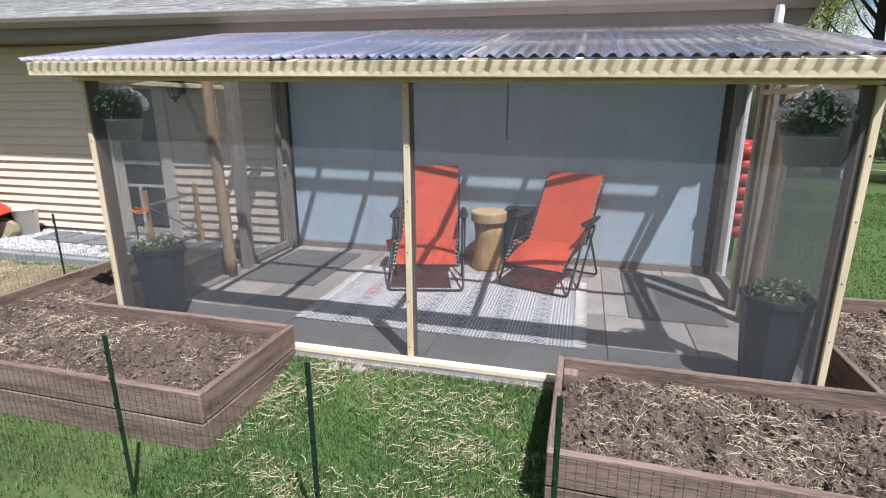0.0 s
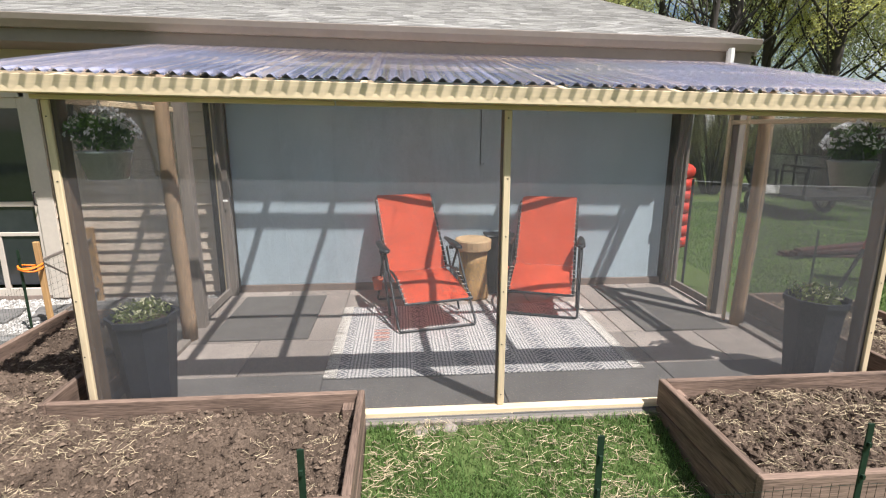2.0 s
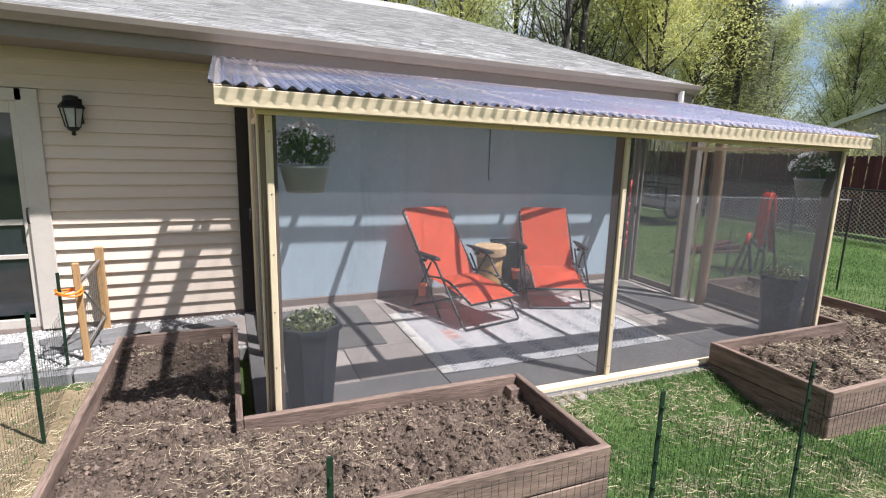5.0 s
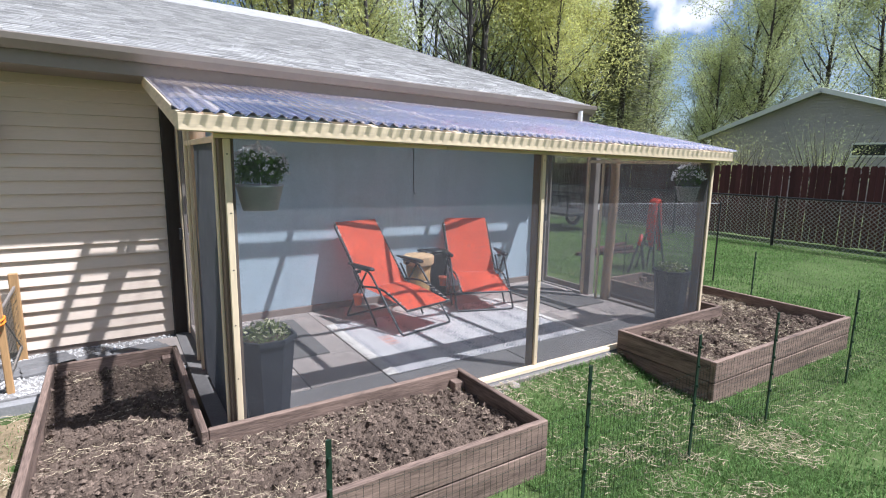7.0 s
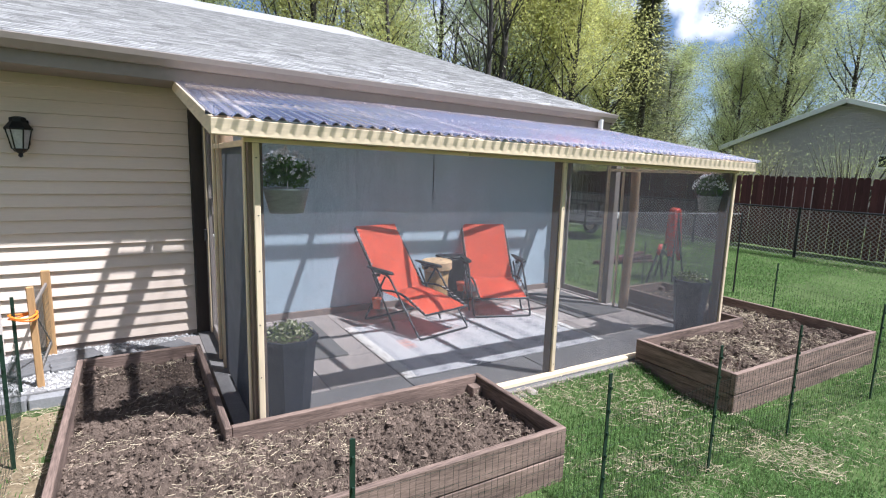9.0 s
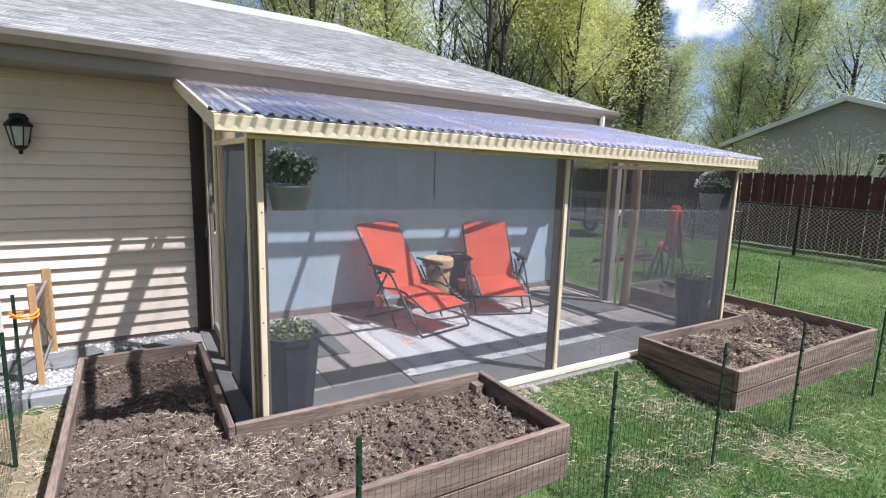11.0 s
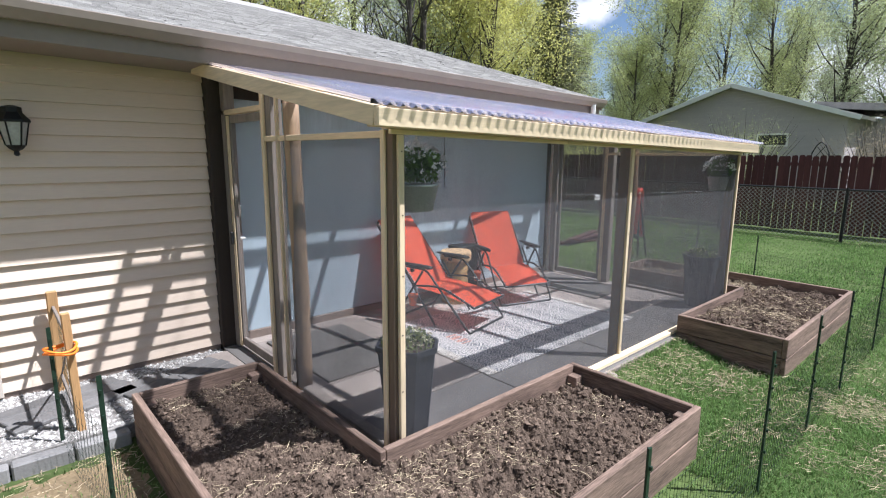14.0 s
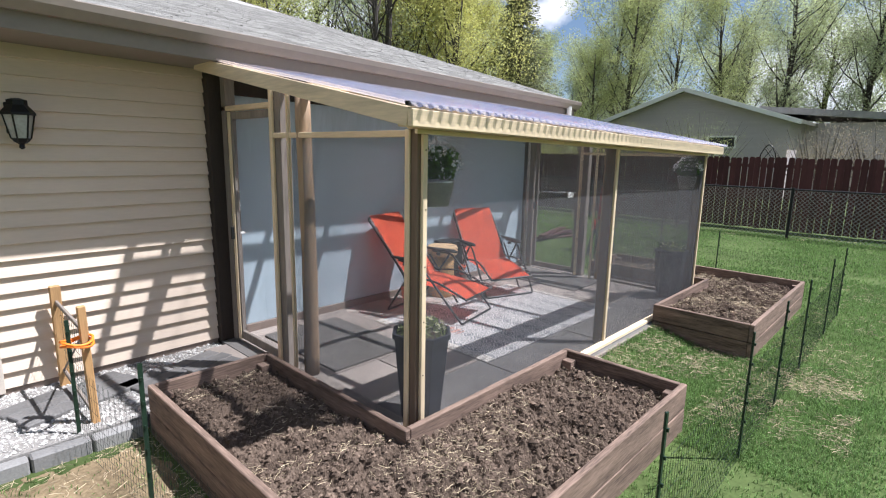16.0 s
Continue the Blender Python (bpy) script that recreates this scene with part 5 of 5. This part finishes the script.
nb = thing("neighbour_house", "pale grey sided house with a low gable roof", "house", (26, 7.7, GROUND))
bm = bmesh.new()
prof = [(-4.6, 0), (4.9, 0), (4.9, 3.45), (0, 5.1), (-4.6, 3.65)]
ends = [[bm.verts.new((x, yy, z)) for yy, z in prof] for x in (0, 9)]
for k in range(5):
    bm.faces.new((ends[0][k], ends[0][(k + 1) % 5], ends[1][(k + 1) % 5], ends[1][k]))
bm.faces.new(ends[0]), bm.faces.new(ends[1][::-1])
nbw = part("wall", bm, nb_siding, nb)
for k in range(38):
    z = 0.3 + k * 0.127
    half_l, half_r = (4.58, 4.88) if z < 3.4 else (4.6 * (5.05 - z) / 1.45, 4.9 * (5.05 - z) / 1.6)
    if half_l > 0.1:
        part("siding_board", boxes((-0.022, 0.0, -half_l, half_r, z, z + 0.112), bevel=0), nb_siding, nbw)
for s, yy, z in ((1, 5.4, 3.30), (-1, -5.1, 3.5)):
    part("roof_slope", beam_between((4.3, 0, 5.2), (4.3, yy, z), 9.6, 0.14), shingle_mat, nb)
    part("rake_trim", beam_between((-0.48, 0, 5.17), (-0.48, yy, z - 0.03), 0.06, 0.2), white_paint, nb, "white rake trim")
win = part("window", boxes((-0.05, -0.02, -2.5, -1.2, 2.32, 2.92)), white_paint, nb, "small white framed window")
part("pane", boxes((-0.056, -0.045, -2.42, -1.28, 2.40, 2.84), bevel=0), glass_dark, win)
part("side_roof", beam_between((6.5, -2.6, 4.35), (6.5, -11.0, 3.55), 7.0, 0.3), shingle_mat, nb, "dark lower roof")
part("side_wall", boxes((3.6, 9, -10.6, -4.6, 0, 3.62)), nb_siding, nb)


# ---- trees ----
def branchy(rng, height, kind):
    """Trunk and limbs as one tapered mesh, and the tips of the twigs."""
    bm, tips = bmesh.new(), []
    lean = rng.uniform(-0.04, 0.04, 2)
    trunk = [Vector((lean[0] * z + 0.15 * math.sin(z * 0.5 + lean[0] * 90), lean[1] * z, z)) for z in np.linspace(-0.1, height * 0.92, 10)]
    r0 = height * 0.016 + 0.04
    sweep(bm, trunk, [r0 * (1 - 0.85 * k / 9) for k in range(10)], 7)
    n = 26 if kind != "conifer" else 0
    for k in range(n):
        t = 0.22 + 0.75 * (k + rng.uniform(0, 1)) / n
        i = min(int(t * 9), 8)
        p = trunk[i].lerp(trunk[i + 1], t * 9 - i)
        a = rng.uniform(0, 2 * math.pi)
        ln = height * (0.36 - 0.17 * t) * rng.uniform(0.5, 1.35)
        up = rng.uniform(0.5, 1.9)
        d = Vector((math.cos(a), math.sin(a), up)).normalized()
        pts = [p, p + d * ln * 0.5 + Vector((0, 0, -0.02 * ln)), p + d * ln + Vector((0, 0, 0.15 * ln))]
        rr = r0 * (1 - 0.8 * t) * rng.uniform(0.25, 0.55)
        sweep(bm, pts, [rr, rr * 0.6, rr * 0.15], 5, caps=False)
        tips += [pts[1], pts[2]]
        for _ in range(3):
            a2, q = rng.uniform(0, 2 * math.pi), rng.uniform(0.3, 0.95)
            b = pts[0].lerp(pts[2], q)
            d2 = (d * 0.5 + Vector((math.cos(a2), math.sin(a2), 0.5))).normalized()
            e = b + d2 * ln * 0.45
            sweep(bm, [b, b + d2 * ln * 0.22, e], [rr * 0.3, rr * 0.2, rr * 0.06], 4, caps=False)
            tips += [e, b.lerp(e, 0.6)]
    return bm, tips, trunk


def tree(name, label, at, height, leaf, density, size, seed, kind="broad"):
    rng = np.random.default_rng(seed)
    tr = thing(name, label, "tree", at, group="trees behind the gardens")
    bm, tips, trunk = branchy(rng, height, kind)
    if kind == "conifer":
        v, f = [], []
        for _ in range(density):
            t = rng.uniform(0.12, 1.0) ** 0.8
            z = height * (math.floor(t * 18) / 18 + 0.012 * rng.normal())
            a = rng.uniform(0, 2 * math.pi)
            r = height * 0.34 * (1.02 - t) * rng.uniform(0.1, 1.0) ** 0.6 * (0.7 + 0.3 * math.sin(5 * a + 9 * math.floor(t * 18)))
            c = np.array((r * math.cos(a), r * math.sin(a), z - 0.25 * r + rng.uniform(-.2, .2)))
            d = np.array((math.cos(a + rng.uniform(-.7, .7)), math.sin(a + rng.uniform(-.7, .7)), rng.uniform(-0.5, 0.1)))
            s = size * rng.uniform(0.6, 1.4)
            e = np.cross(d, (0, 0, 1.0)) * s * 0.28
            j = len(v)
            v += [c - d * s, c + e, c + d * s, c - e + np.array((0, 0, 0.05))]
            f.append((j, j + 1, j + 2, j + 3))
        part("trunk", bm, bark_mat, tr)
    else:
        part("trunk", bm, bark_mat, tr, "", True)
        v, f = [], []
        for p in tips:
            n = rng.poisson(density)
            if n:
                v2, f2 = leaf_cloud(rng, n, tuple(p), (height * 0.058, height * 0.058, height * 0.06), size, dome=False)
                f += [tuple(i + len(v) for i in q) for q in f2]
                v += v2
    raw_mesh("crown", v, f, leaf, tr)
    return tr


kinds = [
    tree("maple_tree", "tall maple with fresh yellow-green leaves", (18.5, 16.8, GROUND), 13, leaf_yellow, 150, 0.064, 41),
    tree("poplar_tree", "tall thin tree just coming into leaf", (33, 14, GROUND), 13, leaf_green, 95, 0.070, 42),
    tree("ash_tree", "slender tree with sparse soft green leaves", (40, 2, GROUND), 13.5, leaf_soft, 76, 0.070, 43),
    tree("spruce_tree", "dark green spruce tree behind the yard", (22.0, 15.2, GROUND), 12.5, needle, 12000, 0.11, 44, "conifer"),
    tree("bare_tree", "bare dark tree with a few buds", (14, 22, GROUND), 14, leaf_soft, 1.2, 0.08, 45),
    tree("birch_tree", "slim tree with bright spring leaves", (44, 10, GROUND), 13, leaf_soft, 84, 0.070, 46),
]
rng = np.random.default_rng(77)
spots = [(0, 17.5, 19.5), (0, 26, 21), (1, 29, 19), (1, 37, 17), (1, 35.5, 9), (2, 42, 14), (2, 38, 6), (1, 43, -2), (5, 39, -6), (2, 46, 5), (1, 47, -9), (5, 41, 18), (2, 34, 22), (1, 30, 26),
         (0, 12, 25), (4, 9.5, 24), (4, 13.5, 17), (4, 14.8, 17.6), (1, 9.5, 19), (0, 6.5, 20), (5, 16, 20), (4, 18, 27), (2, 22, 27), (5, 27, 28), (1, 15, 30), (2, 48, -15), (1, 40, -12), (5, 36, -17), (2, 50, 12), (1, 50, 0), (2, 33, 17.5), (1, 31, 15.5), (5, 24, 23.5),
         (2, 8, 30), (1, 3, 30), (0, 30, 21.5), (2, 38.5, -1.0), (1, 44, 7), (2, 55, 3), (1, 56, 14), (5, 52, -6), (2, 36, 27), (1, 44, 24), (1, 28, -16), (2, 33, -22), (0, 24, -24), (1, 12, -28), (2, -2, -26), (0, -14, -22), (1, -20, -8), (2, -24, 6)]
for kind, x, yy in spots:
    s = rng.uniform(0.85, 1.1) * (1.35 if yy < 3 else 1.0)
    if 1.22 < (x + 0.6) / (yy + 3) < 1.80:
        s *= 0.70  # a gap of lower trees under the open sky
    c = copy_thing(kinds[kind], pose(x, yy, GROUND, 0, 0, rng.uniform(0, 360)) @ Matrix.Diagonal((s, s, s * rng.uniform(0.95, 1.1), 1)))


def shrub(at, size, leaf, n, label, seed):
    rng = np.random.default_rng(seed)
    sh = thing("shrub", label, "shrub", at, group="shrubs")
    bm = bmesh.new()
    v, f = [], []
    for _ in range(60):
        a, o = rng.uniform(0, 2 * math.pi), rng.uniform(0.1, 0.75)
        d = Vector((math.cos(a) * o, math.sin(a) * o, 1)).normalized() * size * rng.uniform(0.6, 1.05)
        sweep(bm, [(0.1 * d.x, 0.1 * d.y, -0.05), d * 0.5 + Vector((0, 0, 0.05)), d], [0.008 * size, 0.005 * size, 0.002], 4, caps=False)
        v2, f2 = leaf_cloud(rng, int(n * 2.2), tuple(d * rng.uniform(0.5, 1.0)), (size * 0.2, size * 0.2, size * 0.18), 0.023, dome=False)
        f += [tuple(i + len(v) for i in q) for q in f2]
        v += v2
    part("stem", bm, bark_mat, sh)
    raw_mesh("leaves", v, f, leaf, sh)
    return sh


shrub((16.8, -0.9, GROUND), 3.1, twig_leaf, 60, "budding shrub over the board fence", 51)
shrub((18.0, -3.6, GROUND), 3.6, leaf_soft, 60, "wide green shrub over the board fence", 52)
shrub((19.5, 4.75, GROUND), 3.5, leaf_green, 40, "young yellow-green tree by the house", 53)
shrub((17.5, 6.2, GROUND), 2.7, twig_leaf, 40, "budding shrub over the board fence", 54)
shrub((18.5, 0.7, GROUND), 3.2, twig_leaf, 60, "budding shrub over the board fence", 56)
for k in range(7):
    shrub((16.6 + 0.8 * (k % 2), 7.0 + 1.1 * k, GROUND), 2.9 + 0.3 * (k % 3), leaf_green if k % 2 else leaf_yellow, 60, "leafy shrub behind the board fence", 80 + k)
shrub((15.2, 9.4, GROUND), 2.6, leaf_green, 60, "green shrub behind the fence", 55)

for k in range(9):
    shrub((5.6 + 1.05 * k, 12.4 + 0.7 * math.sin(k * 2.2), GROUND), 2.9 + 0.4 * math.sin(k * 1.7), needle, 80, "dark evergreen shrub in the row behind the yard", 60 + k)

# ---- grass ----
rng = np.random.default_rng(23)


def in_bed(x, y):
    return (((-1.04 < x) & (x < 1.59) & (-1.03 < y) & (y < -0.06)) | ((-1.04 < x) & (x < -0.15) & (y < 1.51) & (-1.03 < y))
            | ((3.36 < x) & (x < 5.87) & (-1.03 < y) & (y < -0.06)) | ((5.0 < x) & (x < 5.87) & (-0.1 < y) & (y < 1.53))
            | ((-0.15 < x) & (x < 5.0) & (-0.10 < y)) | ((x < 0.1) & (y > 1.46)))


def lawn(x0, x1, y0, y1, per_m2, length, width):
    n = int((x1 - x0) * (y1 - y0) * per_m2)
    x, y = rng.uniform(x0, x1, n), rng.uniform(y0, y1, n)
    bald = np.sin(x * 2.3 + 1.1 * np.sin(y * 3.1)) * np.sin(y * 2.7 + 1.7 * np.sin(x * 1.9)) + 0.35 * np.sin(7 * x + 5 * y)
    keep = ~in_bed(x, y) & (bald < rng.uniform(0.0, 1.6, n))
    z = np.where((x > 1.6) & (x < 3.36) & (y > -0.62), GROUND + 0.115 * np.clip((y + 0.60) / 0.45, 0, 1), GROUND) - 0.005
    return np.stack([x[keep], y[keep], z[keep]], 1), length, width


bm = bmesh.new()
bmesh.ops.create_grid(bm, x_segments=50, y_segments=16, size=1.0)
for v in bm.verts:
    x, y = 2.475 + v.co.x * 0.89, -0.385 + v.co.y * 0.275
    v.co = Vector((x, y, GROUND - 0.004 + 0.115 * min(1, max(0, (y + 0.60) / 0.45)) + 0.008 * noise.noise(Vector((x * 5, y * 5, 4)))))
bank = new("lawn_bank", mesh_of(bm, "lawn_bank", ground_mat, True))
tagged(bank, "grassy bank rising to the porch sill", "lawn", kind="structure")


vs, fs, off = [], [], 0
for zone in (lawn(1.4, 3.6, -2.0, -0.08, 9000, 0.052, 0.0042), lawn(3.3, 8.0, -3.4, -0.9, 5200, 0.050, 0.005), lawn(-3.5, 1.6, -2.0, -0.6, 1500, 0.05, 0.0055), lawn(-3.5, -1.0, -0.6, 1.45, 700, 0.05, 0.0055), lawn(1.4, 3.5, -3.2, -2.0, 3500, 0.055, 0.006),
             lawn(5.8, 13.0, -0.9, 10, 1500, 0.05, 0.009), lawn(8.0, 13.5, -8, -0.9, 1500, 0.05, 0.009), lawn(-9, -3.5, -2, 1.5, 500, 0.05, 0.011), lawn(-6, 9, -6.5, -2.0, 500, 0.055, 0.009)):
    v, f = blades(rng, *zone, 0.7)
    vs.append(v)
    fs += [tuple(i + off for i in q) for q in f]
    off += len(v)
tagged(raw_mesh("grass", np.concatenate(vs), fs, blade_mat), "short green lawn grass", "grass", kind="stuff")
sb = []
for x0, x1, y0, y1, n in ((1.6, 3.4, -1.9, -0.12, 8500), (3.4, 8, -3.2, -1.05, 4500), (-3.2, -1.05, -0.9, 1.45, 7500), (6, 12, -1, 6, 300), (11.9, 13.9, -8, 8, 3000)):
    for _ in range(n):
        x, y = rng.uniform(x0, x1), rng.uniform(y0, y1)
        if not in_bed(x, y) and noise.noise(Vector((x * 1.6, y * 1.6, 9))) + 0.7 * noise.noise(Vector((x * 5, y * 5, 2))) > rng.uniform(-0.3, 0.6):
            sb.append(np.array((x, y, GROUND + rng.uniform(0.02, 0.05) + (0.115 * min(1, max(0, (y + 0.60) / 0.45)) if 1.6 < x < 3.36 else 0))))
v, f = straws(rng, sb, 0.055, 0.0024, 0.4)
tagged(raw_mesh("straw", v, f, straw_mat), "dry straw scattered on the lawn", "straw", kind="stuff")
for k, (x, s) in enumerate(((1.80, 0.035), (1.90, 0.045), (1.99, 0.04), (2.08, 0.05), (1.72, 0.03))):
    bm = bmesh.new()
    bmesh.ops.create_icosphere(bm, subdivisions=2, radius=s)
    for v in bm.verts:
        v.co *= 1 + 0.3 * noise.noise(v.co * 18 + Vector((k * 9, 0, 0)))
        v.co.z *= 0.7
    st = new("stone", mesh_of(bm, "stone", paver_mat, True))
    st.location = (x, -0.15 + 0.008 * k, GROUND + 0.10)
    tagged(st, "rough field stone at the sill", "stone", group="stones at the sill")
